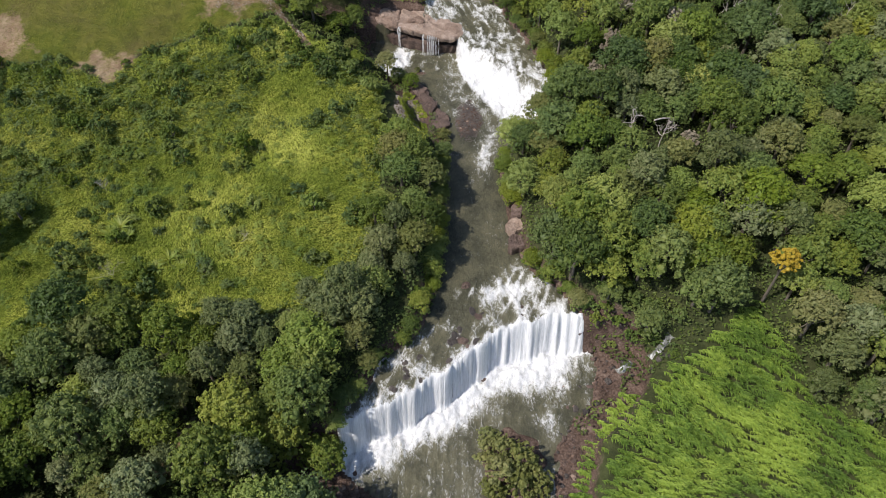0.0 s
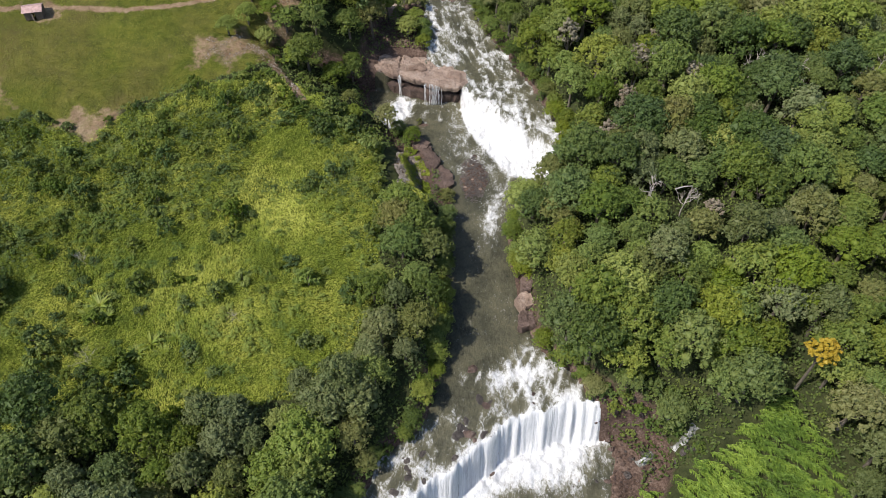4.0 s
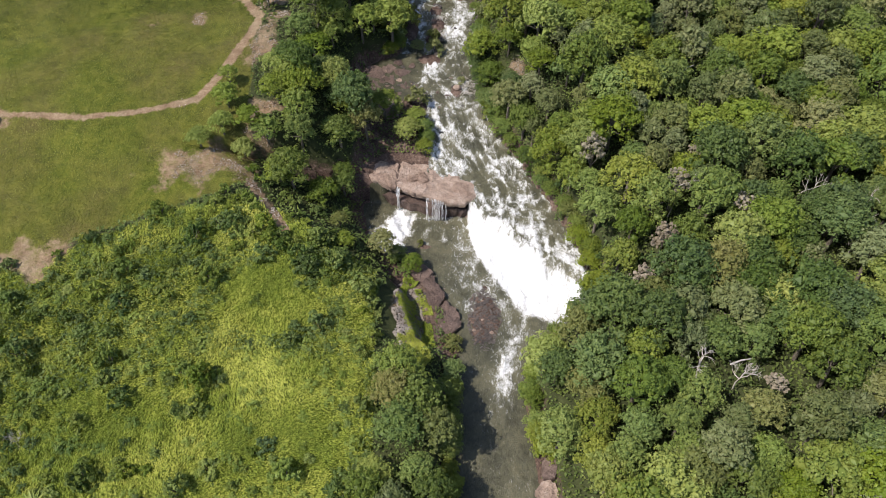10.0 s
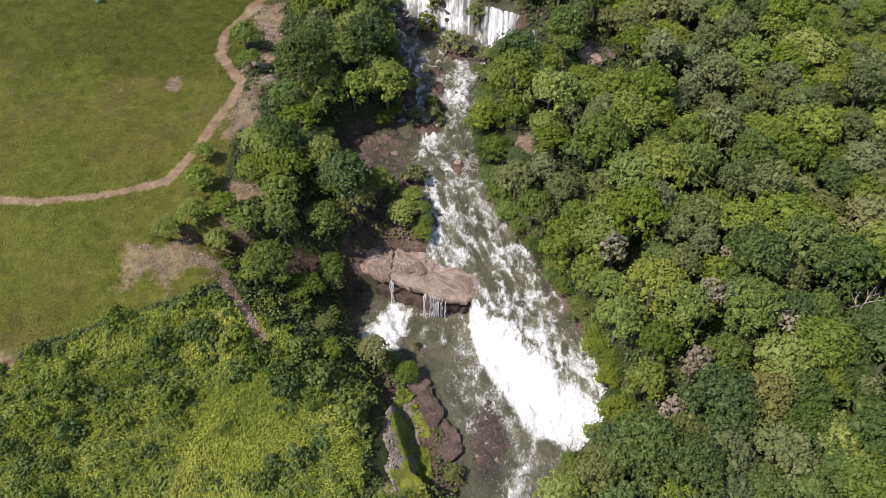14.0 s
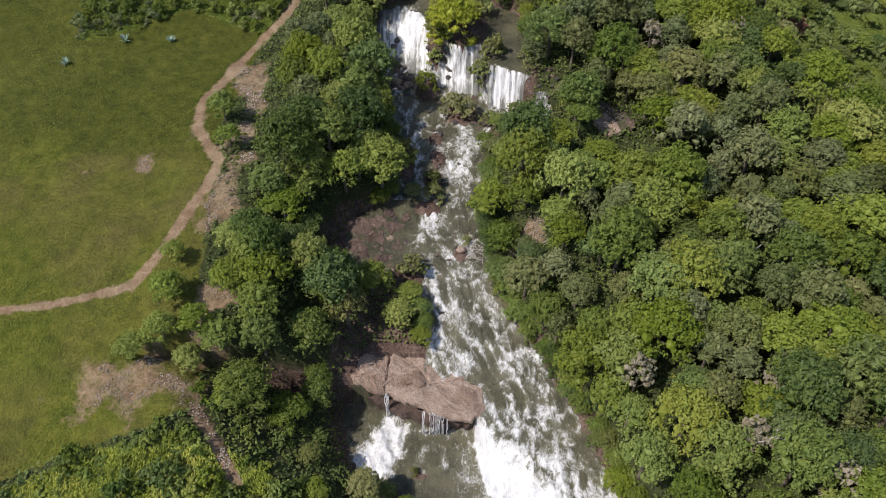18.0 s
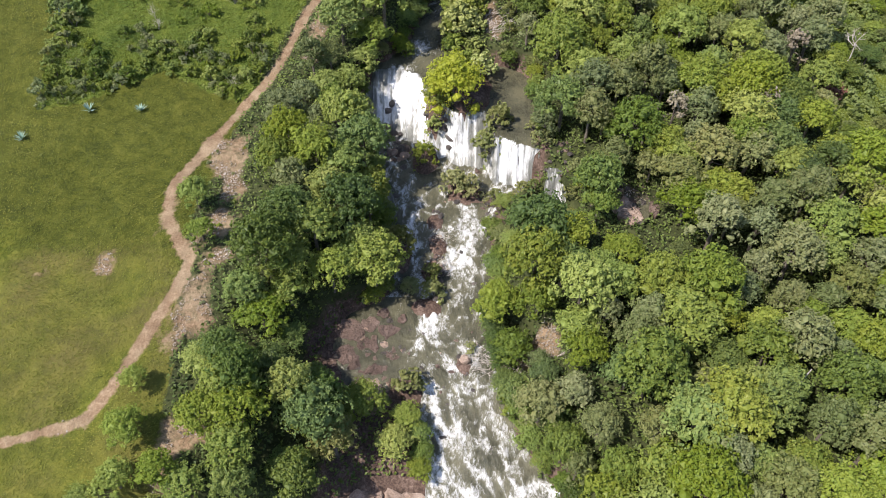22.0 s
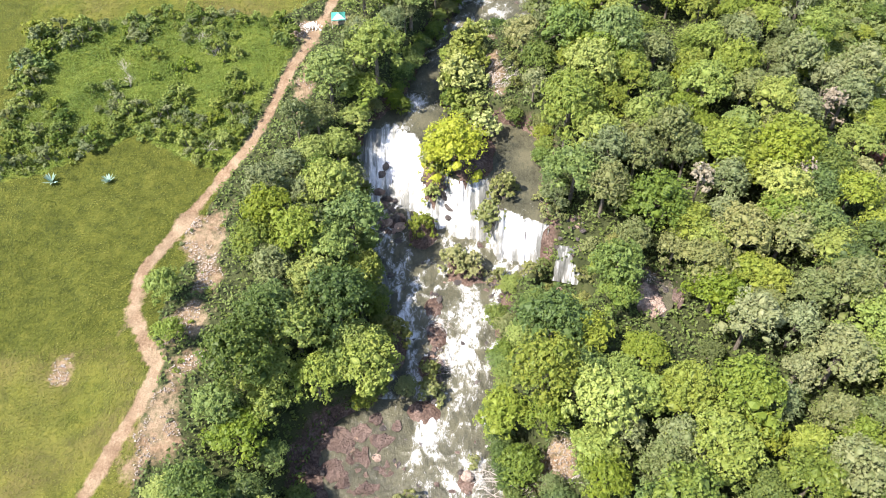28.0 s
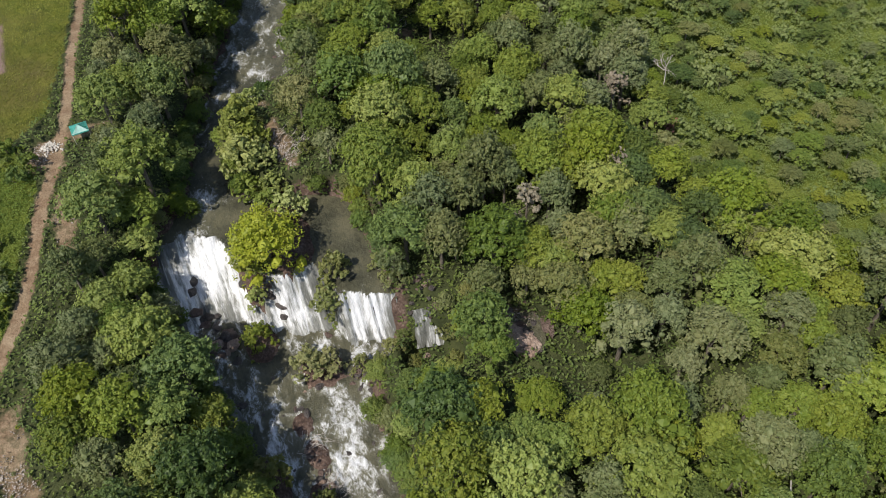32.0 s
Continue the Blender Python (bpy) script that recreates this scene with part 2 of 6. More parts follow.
def ground_material():
    """Soil, cut pasture, rank grass, path earth and riverbed stone by the land's own map."""
    n = Nodes("ground")
    big, mid, fine = n.noise(0.06, 4.0), n.noise(0.45, 5.0, 0.6), n.noise(2.6, 5.0, 0.65)
    soil = n.ramp(mid, (0.3, (0.022, 0.028, 0.01)), (0.7, (0.058, 0.066, 0.024)))
    lawn = n.ramp(n.math("ADD", n.math("MULTIPLY", mid, 0.5), n.math("MULTIPLY", fine, 0.5)),
                  (0.34, (0.026, 0.038, 0.005)), (0.5, (0.072, 0.086, 0.01)), (0.66, (0.135, 0.135, 0.02)))
    # the lawn again, darker: cloud shade painted over the upper field
    lush_or_shade = n.ramp(n.math("ADD", n.math("MULTIPLY", mid, 0.45), n.math("MULTIPLY", fine, 0.55)),
                  (0.36, (0.022, 0.029, 0.004)), (0.5, (0.056, 0.064, 0.008)), (0.64, (0.1, 0.1, 0.016)))
    lawn = n.mix(n.ramp(big, (0.38, 0.0), (0.66, 0.6)), lawn, (0.105, 0.075, 0.032))
    lawn = n.mix(n.ramp(n.noise(0.28, 5.0, 0.7), (0.45, 0.0), (0.7, 0.5)), lawn, (0.15, 0.145, 0.025))
    # darkened under the rank grass: the shade in its gaps is painted in
    rank = n.ramp(n.math("ADD", n.math("MULTIPLY", mid, 0.6), n.math("MULTIPLY", fine, 0.4)),
                  (0.32, (0.04, 0.06, 0.01)), (0.5, (0.09, 0.115, 0.017)), (0.68, (0.16, 0.175, 0.03)))
    dirt = n.ramp(n.math("ADD", n.math("MULTIPLY", mid, 0.5), n.math("MULTIPLY", fine, 0.5)),
                  (0.3, (0.1, 0.066, 0.04)), (0.48, (0.18, 0.118, 0.07)), (0.66, (0.3, 0.22, 0.14)))
    dirt = n.mix(n.ramp(n.noise(0.22, 4.0, 0.6), (0.45, 0.0), (0.65, 0.45)), dirt, n.ramp(n.noise(6.0, 4.0, 0.7), (0.3, (0.19, 0.14, 0.08)), (0.7, (0.37, 0.3, 0.2))))
    stone = n.ramp(n.math("ADD", n.math("MULTIPLY", mid, 0.4), n.math("MULTIPLY", fine, 0.6)),
                   (0.35, (0.032, 0.022, 0.017)), (0.5, (0.095, 0.062, 0.047)), (0.68, (0.21, 0.155, 0.125)))
    ragged = n.math("MULTIPLY", n.math("SUBTRACT", n.noise(1.1, 5.0, 0.65), 0.5), 1.3)

    def cover(name):
        a = n.attr(name)
        inside = n.math("MULTIPLY", n.math("MULTIPLY", a, n.math("SUBTRACT", 1.0, a)), 4.0)
        v = n.math("ADD", a, n.math("MULTIPLY", ragged, inside))
        return n.ramp(v, (0.28, 0.0), (0.72, 1.0))

    c = n.mix(cover("lawn"), soil, lawn)
    c = n.mix(cover("lush_or_shade"), c, lush_or_shade)
    c = n.mix(cover("rank"), c, rank)
    c = n.mix(cover("stone"), c, stone)
    c = n.mix(cover("dirt"), c, dirt)
    c = n.mix(n.attr("tilled"), c, n.ramp(fine, (0.3, (0.12, 0.082, 0.066)), (0.55, (0.19, 0.13, 0.105)), (0.72, (0.27, 0.195, 0.15))))
    n.bump(n.math("ADD", fine, mid), 0.7, 0.3)
    return n.finish(c, 0.92, 0.15)


def water_material(name, stretch, falling, thin):
    """Silty green-brown water under torn white foam, thin and bubbly at its edges."""
    n = Nodes(name)
    co = n.coords(stretch)
    streak = n.noise(1.0, 6.0, 0.66, co, 1.1 if not falling else 0.25)
    small = n.noise(2.9, 6.0, 0.72, co, 0.8)
    s = n.math("ADD", n.math("MULTIPLY", streak, 0.6), n.math("MULTIPLY", small, 0.4))
    s = n.node("ShaderNodeMapRange", i0=s, i1=0.3, i2=0.7).outputs[0]
    f = n.math("SUBTRACT", n.math("ADD", s, n.math("MULTIPLY", n.attr("foam"), 1.35)), 1.0)
    foam = n.ramp(f, (0.0, 0.0), (0.12, 0.09), (0.3, 0.5), (0.5, 0.9), (0.75, 1.0))
    silt = n.ramp(n.math("ADD", n.math("MULTIPLY", n.noise(0.16, 4.0), 0.6), n.math("MULTIPLY", n.noise(1.2, 4.0, 0.65, co, 1.0), 0.4)), (0.36, thin[0]), (0.64, thin[1]))
    silt = n.mix(n.ramp(n.attr("foam"), (0.26, 0.0), (0.8, 0.75)), silt, thin[2])
    fluff = n.math("ADD", n.math("MULTIPLY", n.noise(6.0, 5.0, 0.7, co, 0.6), 0.45), n.math("MULTIPLY", n.noise(0.9, 5.0, 0.7, co, 1.4), 0.55))
    lift = 1.16 if falling else 1.0
    white = n.ramp(fluff, (0.34, (0.36 * lift**2,) * 3), (0.46, (0.57 * lift,) * 3), (0.6, (0.76 * lift,) * 3))
    n.put(n.bsdf.inputs["Base Color"], n.mix(foam, silt, white))
    n.put(n.bsdf.inputs["Roughness"], n.ramp(foam, (0.0, 0.16), (0.4, 0.75)))
    n.bsdf.inputs["IOR"].default_value = 1.33
    h = n.math("ADD", n.math("MULTIPLY", s, 0.6), n.math("MULTIPLY", n.noise(5.0, 4.0, 0.6), 0.4))
    n.bump(h, 0.7 if falling else 0.55, 0.35)
    return n.mat


GROUND = ground_material()
WATER = water_material("river_water", (1.3, 0.75, 0.5), False, ((0.034, 0.035, 0.023), (0.11, 0.102, 0.062), (0.2, 0.19, 0.125)))
RAPID = water_material("rapid_water", (2.0, 0.45, 0.15), True, ((0.07, 0.072, 0.06), (0.22, 0.22, 0.2), (0.32, 0.32, 0.28)))
FALLING = water_material("falling_water", (4.2, 0.3, 0.06), True, ((0.5, 0.51, 0.5), (0.78, 0.79, 0.78), (0.66, 0.67, 0.66)))
BARK, DEAD_WOOD = bark_material(), dead_wood_material()


def plain(name, color, rough=0.7, spec=0.3, metal=0.0, scale=3.0, amount=0.25):
    n = Nodes(name)
    f = n.noise(scale, 5.0, 0.6)
    lo = tuple(c * (1 - amount) for c in color)
    hi = tuple(min(1, c * (1 + amount)) for c in color)
    return n.finish(n.ramp(f, (0.3, lo), (0.7, hi)), rough, spec, metal)


# ---- the lie of the land ----
def vnoise(x, y, seed=0):
    """Smooth value noise between -1 and 1."""
    x, y = np.asarray(x, float), np.asarray(y, float)
    ix, iy = np.floor(x).astype(np.int64), np.floor(y).astype(np.int64)
    fx, fy = x - ix, y - iy
    fx, fy = fx * fx * (3 - 2 * fx), fy * fy * (3 - 2 * fy)

    def h(a, b):
        k = (a * 374761393 + b * 668265263 + seed * 974711) & 0x7FFFFFFF
        k = ((k ^ (k >> 13)) * 1274126177) & 0x7FFFFFFF
        return ((k ^ (k >> 16)) & 0xFFFF) / 32767.5 - 1

    a, b, c, d = h(ix, iy), h(ix + 1, iy), h(ix, iy + 1), h(ix + 1, iy + 1)
    return (a * (1 - fx) + b * fx) * (1 - fy) + (c * (1 - fx) + d * fx) * fy


def fbm(x, y, seed=0, octaves=3):
    return sum(vnoise(x * 2**k, y * 2**k, seed + k) / 2**k for k in range(octaves))


def step(t):
    t = np.clip(t, 0, 1)
    return t * t * (3 - 2 * t)


def inside(x, y, poly):
    x, y = np.asarray(x, float), np.asarray(y, float)
    res = np.zeros(np.broadcast(x, y).shape, bool)
    for (x0, y0), (x1, y1) in zip(poly, poly[1:] + poly[:1]):
        if y0 != y1:
            res ^= ((y0 > y) != (y1 > y)) & (x < (x1 - x0) * (y - y0) / (y1 - y0) + x0)
    return res


def off_line(x, y, line):
    """The distance to a line of points."""
    best = np.full(np.broadcast(x, y).shape, 1e9)
    for (x0, y0), (x1, y1) in zip(line, line[1:]):
        dx, dy = x1 - x0, y1 - y0
        s = np.clip(((x - x0) * dx + (y - y0) * dy) / (dx * dx + dy * dy), 0, 1)
        best = np.minimum(best, np.hypot(x - x0 - s * dx, y - y0 - s * dy))
    return best


LEFT_BANK = [(-60, -20), (30, -12), (44, -9), (50, -18), (57, -18), (61, -14), (67, -12), (74, -4), (86, -1), (112, 0), (122, 0.5),
             (128, 1), (136, -2), (144, -7), (148, -9), (151, -15), (156, -18), (164, -20), (166.5, -19), (168, -5), (180, -5), (184, -10), (188, -18.5), (196, -21.5), (202, -20), (206, -12.5), (212, -11.5), (222, -13), (232, -14.5), (243, -18), (258, -20), (264, -18), (270, -11.5), (277, -9.5), (290, -5), (296, -3), (313, 5),
             (330, 13), (345, 18), (420, 44), (700, 120)]
RIGHT_BANK = [(-60, 16), (45, 20), (54, 20), (58, 23), (65, 28.5), (72, 29.5), (75.5, 28.5), (79, 25.5), (84, 22.5), (88, 18), (92, 15), (101, 13.5),
              (118, 12.5), (127, 16.5), (132, 21.5), (136, 25), (141, 26.5), (149, 25), (163, 19.5), (172, 14.5), (180, 10), (186, 7.5),
              (199, 5), (206, 5.5), (212, 7), (220, 6.5), (226, 7), (230, 14), (236, 16), (258, 16.5), (263, 13), (266, 3), (270, -3), (282, -1), (290, 6), (297, 18), (310, 20.5),
              (330, 26), (345, 32), (420, 58), (700, 140)]


def bank(y, line):
    return np.interp(y, [p[0] for p in line], [p[1] for p in line]) + 0.5 * vnoise(y * 0.35, 0 * y, 7 + len(line))


def stages(x, y):
    """How far up each of the three falls a place lies (0 foot, 1 lip), and the lips' lines."""
    wob = 0.6 * vnoise(x * 0.3, 0 * x, 31) + 0.45 * vnoise(x * 1.0, 0 * x, 32) + 0.3 * vnoise(x * 2.7, 0 * x, 33)
    c1 = np.interp(x, [-30, -18, -9, 2, 8, 12, 24, 40], [54, 55.5, 60, 67, 72, 75.5, 78.5, 80]) + wob
    w1 = np.interp(x, [-18, 24], [2.6, 4.6])
    c2 = np.interp(x, [-30, 2.6, 3.4, 10, 15, 22, 26], [167, 167, 161, 156, 150, 144, 140]) + wob * 0.6
    w2 = np.interp(x, [-30, 2.5, 5, 12, 26], [1.5, 1.5, 7, 11, 10])
    c3 = np.interp(x, [-22, -14, -8, -5, -1, 6, 8, 15, 24], [262, 263.5, 261, 252, 248, 247, 239, 236, 234]) + wob
    w3 = np.interp(x, [-18, -8, -2, 5, 9, 15], [15, 14, 7, 9, 5, 3.5])
    return [((y - c) / w + 1, c) for c, w in ((c1, w1), (c2, w2), (c3, w3))]


def level(x, y):
    """The water's height."""
    (t1, c1), (t2, _), (t3, _) = stages(x, y)
    up = step(t2)
    z = -24 + 8.6 * step(t1) ** 0.8 + 0.7 * np.clip((y - c1) / 14, 0, 1) + 4.8 * up ** 0.9
    z = z + up * np.interp(y, [150, 165, 172, 180, 190, 200, 215, 232], [0, 0.4, 1.2, 2.8, 5.0, 6.2, 7.4, 8.6])
    s3 = np.clip(t3, 0, 1)
    z = z + 8.0 * (0.6 * step((s3 - 0.45) / 0.55) + 0.4 * step(s3 / 0.6))
    return z + np.interp(y, [262, 300, 330, 420, 700], [0, 2, 3.5, 8, 20]) * (t3 > 0.99)


ISLES = [(2.8, 256, 5.2, 9.5, 2.2), (-4.0, 251, 2.4, 5.5, 1.2), (-4.6, 211.5, 2.4, 3.0, 0.8), (-3.6, 218, 1.9, 3.4, 0.7), (-4.2, 223.5, 1.8, 2.6, 0.7), (-6.4, 240.5, 2.8, 3.6, 1.0), (1.4, 231.4, 3.8, 3.6, 0.9), (7.5, 229, 3.0, 2.0, 0.7), (-11.5, 243.5, 2.6, 1.6, 0.5), (-9.2, 187, 3.2, 4.2, 0.8), (1.0, 193, 1.8, 2.2, 0.4),
         (-6.0, 204, 3.2, 2.2, 0.7), (6.0, 134, 3.4, 8.0, 0.4), (13, 51, 6.0, 7.5, 1.6), (-11.5, 216, 3.2, 5, 1.6), (-6, 152.5, 1.6, 1.0, 0.5)]


def isle(x, y):
    h = np.full(np.broadcast(x, y).shape, -9.0)
    for cx, cy, rx, ry, top in ISLES:
        r = np.hypot((x - cx) / rx, (y - cy) / ry) + 0.18 * vnoise(x * 0.5, y * 0.5, 3)
        h = np.maximum(h, top * np.clip(1.8 * (1 - r), -4, 1))
    return h


def ground_z(x, y):
    x, y = np.asarray(x, float), np.asarray(y, float)
    left, right = bank(y, LEFT_BANK), bank(y, RIGHT_BANK)
    lev = level(np.clip(x, left - 1, right + 1), y)
    far_l = np.interp(y, [-300, 20, 45, 60, 95, 126, 138, 160, 176, 203, 245, 283, 340, 500, 3000], [-40, -22, -16, -13, -9, -6.5, -3, 2.5, 5.5, 6.5, 9, 15, 19, 30, 60])
    far_r = np.interp(y, [-300, 45, 66, 82, 100, 125, 148, 198, 230, 256, 300, 400, 3000], [-40, -20, -18.5, -11, -5, -2.5, 0, 3, 6, 10, 15, 22, 60])
    shelf_l = np.interp(y, [30, 42, 52, 56, 122, 126, 146, 150, 164, 166, 178, 184, 200, 205], [4, 9, 9, 1, 1, 6, 6, 1, 1, 16, 15, 6, 2, 1])
    shelf_r = np.interp(y, [30, 45, 70, 77, 82, 188, 191, 197, 200], [3, 5, 9, 9, 1, 1, 6, 6, 1])
    dl, dr = left - x, x - right
    d = np.maximum(dl, dr)
    run = np.where(dl > dr, shelf_l, shelf_r)
    far = np.where(dl > dr, far_l, far_r) + 0.9 * fbm(x * 0.035, y * 0.035, 11) + 0.25 * vnoise(x * 0.3, y * 0.3, 5)
    past = np.maximum(d - run, 0)
    ledge = np.clip(1.6 - 1.5 * np.hypot((x + 9.5) / 11.5, (y - 169) / 7.5), 0, 1) * (y > 166)
    beside = lev + 0.35 - 1.1 * ledge + 0.04 * np.clip(d, 0, run) + 1.7 * np.minimum(past, 2.5) + 0.5 * np.maximum(past - 2.5, 0) + 0.35 * vnoise(x * 0.7, y * 0.7, 9)
    out = np.minimum(beside, np.maximum(far, lev + 0.9))
    t = step(d / 45 - 0.2)
    out = out * (1 - t) + np.maximum(far, out - 30) * t
    out = out - 6.5 * step((1.35 - np.hypot((x - 18.4) / 4.4, (y - 223.8) / 4.4)) / 0.4) * (d > 0)
    bed = np.maximum(lev - 0.25 - 1.0 * np.clip(-d / 2.0, 0, 1), lev + isle(x, y) - 0.15)
    return np.where(d > 0, out, bed)


# land use
PATH_MAIN = [(-16, 352), (-20, 334), (-24.3, 313), (-27.2, 297), (-29.8, 285), (-33.4, 275), (-35.6, 266), (-38, 257.5), (-40.6, 251.5), (-43.6, 246), (-47.6, 237.5), (-50.8, 230), (-53.4, 223), (-52.4, 216.5), (-49.4, 211), (-45.6, 205.7), (-46.6, 199), (-49, 192.5), (-51.4, 184), (-55, 176.5)]
PATH_HUT = [(-55, 176.5), (-67, 173), (-77, 171.2), (-85, 171.8), (-97, 172.5), (-140, 170)]
PATH_LOW = [(-41, 157), (-35.3, 149.5), (-32.5, 145.5)]
MEADOW = [(-94, 62), (-90, 85), (-80, 103), (-71, 110), (-54, 117), (-33, 121.5), (-18, 117), (-16.4, 92.6), (-24, 79.5), (-36, 75), (-50, 71.5), (-63, 73), (-75, 69)]
PATCH = [(-44, 127), (-40, 136), (-31, 138), (-22, 128), (-28, 123)]
FIELD = [(-600, 122), (-104, 138.5), (-91, 141.5), (-80.5, 136.5), (-70, 144.5), (-56, 150), (-46, 153.5), (-41, 157), (-45, 190), (-48, 215), (-43.5, 247), (-52, 250.5), (-61.5, 256), (-71, 251), (-77, 246.5), (-85, 244.5), (-91, 283), (-97, 310), (-600, 330)]
WEEDS = [(-85, 244.5), (-77, 246.5), (-71, 251), (-61.5, 256), (-52, 250.5), (-43, 247), (-38.8, 263), (-33, 282.7), (-38, 289.5), (-51, 291.5), (-63.6, 292), (-91, 283)]
PLOUGH = [(-37.4, 350), (-37.2, 312.6), (-50.5, 307.6), (-62, 309), (-110, 312), (-110, 350)]
FIELD_TOP = [(-97, 310), (-91, 283), (-63.6, 292), (-51, 291.5), (-38, 289.5), (-31, 297), (-26, 313), (-20, 345), (-100, 380)]
SLOPE = [(-116, 58), (-112, 137), (-104, 137.5), (-91, 140.5), (-80.5, 135.5), (-70, 143), (-56, 149), (-46, 152.5), (-34, 150), (-15, 141), (-13, 98), (-20, 78), (-75, 68)]
CANES = [(19, 20), (20, 43), (26, 57), (33, 65), (45, 69.5), (58, 80), (67, 63), (80, 50), (95, 20)]
SCRUB_R = [(75, 281), (78.6, 262), (78.8, 250), (74, 237), (78.5, 229.6), (77, 218.6), (84, 210), (91, 205), (140, 190), (190, 250), (130, 320), (90, 310)]
BARE = [(-52, 159.5, 9, 4.5), (-79, 139, 8, 4), (-104, 146, 7, 9), (-71, 203, 2.3, 1.8), (-52.6, 217, 1.8, 5), (-43.5, 232, 4.2, 9), (-42.5, 217, 3.4, 8), (-42, 206, 3, 6), (-43.5, 196, 3.2, 7), (-41.5, 172, 5, 7), (-30.5, 267, 3, 8),
        (-31.5, 288, 5, 3), (-24, 289.5, 5, 2), (-98, 171, 4.5, 3), (-47.8, 164.9, 3, 2.5), (-42.6, 175, 3.2, 4), (42.5, 291, 3.2, 6), (33, 220.5, 4, 5), (13.5, 193.5, 4, 3), (-7.8, 131, 3.0, 11), (-42, 50, 6, 4), (8.6, 275, 2.4, 12), (-33.5, 284.5, 4, 4), (-42.5, 222, 3, 10), (-60, 205, 1.5, 2.5)]


def bare(x, y):
    b = np.zeros(np.broadcast(x, y).shape)
    rough = fbm(x * 0.28, y * 0.28, 91)
    for cx, cy, rx, ry in BARE:
        r = np.hypot((x - cx) / rx, (y - cy) / ry)
        b = np.maximum(b, np.clip(1.05 - 0.8 * r + 0.5 * rough, 0, 0.66))
    b = np.maximum(b, 0.9 * inside(x, y, PLOUGH))
    b = np.maximum(b, np.clip(2.0 - off_line(x, y, PATH_MAIN) / 0.68 + 0.4 * rough, 0, 1))
    b = np.maximum(b, np.clip(2.0 - off_line(x, y, PATH_HUT) / 0.5 + 0.3 * rough, 0, 1))
    return np.maximum(b, np.clip(2.0 - off_line(x, y, PATH_LOW) / 0.6, 0, 1))


def from_river(x, y):
    return np.maximum(bank(y, LEFT_BANK) - x, x - bank(y, RIGHT_BANK))


# ---- mesh helpers ----
def raw_mesh(name, verts, faces, material, smooth=False, **attrs):
    """A mesh from an array of corners and an array of equal-sided faces, with point values by name."""
    me = bpy.data.meshes.new(name)
    verts, faces = np.asarray(verts, np.float32), np.asarray(faces, np.int32)
    k = faces.shape[1]
    me.vertices.add(len(verts))
    me.vertices.foreach_set("co", verts.ravel())
    me.loops.add(faces.size)
    me.loops.foreach_set("vertex_index", faces.ravel())
    me.polygons.add(len(faces))
    me.polygons.foreach_set("loop_start", np.arange(0, faces.size, k, dtype=np.int32))
    me.polygons.foreach_set("use_smooth", np.full(len(faces), smooth))
    me.materials.append(material)
    me.update(calc_edges=True)
    for key, values in attrs.items():
        me.attributes.new(key, "FLOAT", "POINT").data.foreach_set("value", np.asarray(values, np.float32).ravel())
    return me


def part(name, mesh, parent, label="", at=None):
    ob = new(name, mesh)
    ob.parent = parent
    if at is not None:
        ob.matrix_basis = at
    return tagged(ob, label)


def from_bm(name, bm, material, smooth=False):
    me = bpy.data.meshes.new(name)
    bm.to_mesh(me)
    bm.free()
    me.materials.append(material)
    if smooth:
        me.polygons.foreach_set("use_smooth", np.full(len(me.polygons), True))
    return me


def ball_net(cuts):
    bm = bmesh.new()
    bmesh.ops.create_icosphere(bm, subdivisions=cuts, radius=1)
    v = np.array([p.co[:] for p in bm.verts])
    f = np.array([[p.index for p in q.verts] for q in bm.faces])
    bm.free()
    return v, f


BALL1, BALL2, BALL3 = ball_net(1), ball_net(2), ball_net(3)


def tube(points, radii, sides=6):
    """Corners and four-sided faces of a tapering tube."""
    pts = np.asarray(points, float)
    vs, fs = [], []
    for i, (p, r) in enumerate(zip(pts, radii)):
        d = pts[min(i + 1, len(pts) - 1)] - pts[max(i - 1, 0)]
        d = d / (np.linalg.norm(d) + 1e-9)
        a = np.cross(d, (0.31, 0.95, 0.12) if abs(d[1]) < 0.9 else (1, 0, 0))
        a /= np.linalg.norm(a)
        b = np.cross(d, a)
        for k in range(sides):
            w = 2 * math.pi * k / sides
            vs.append(p + r * (math.cos(w) * a + math.sin(w) * b))
    for i in range(len(pts) - 1):
        for k in range(sides):
            j = (k + 1) % sides
            fs.append((i * sides + k, i * sides + j, (i + 1) * sides + j, (i + 1) * sides + k))
    return np.array(vs), np.array(fs)


def joined(pieces):
    vs, fs, n = [], [], 0
    for v, f in pieces:
        vs.append(v)
        fs.append(np.asarray(f) + n)
        n += len(v)
    return np.concatenate(vs), np.concatenate(fs)


# ---- ground: one sheet to the horizon ----
def spread(lo, hi, fine, far):
    mid = np.arange(lo, hi + 1e-6, fine)
    grow = fine * 1.35 ** np.arange(1, 40)
    out = np.cumsum(grow)
    out = out[out < far]
    return np.concatenate([lo - out[::-1], mid, hi + out])


def grid_faces(nx, ny):
    i = np.arange((nx - 1) * (ny - 1))
    a = (i // (nx - 1)) * nx + i % (nx - 1)
    return np.stack([a, a + 1, a + nx + 1, a + nx], 1)


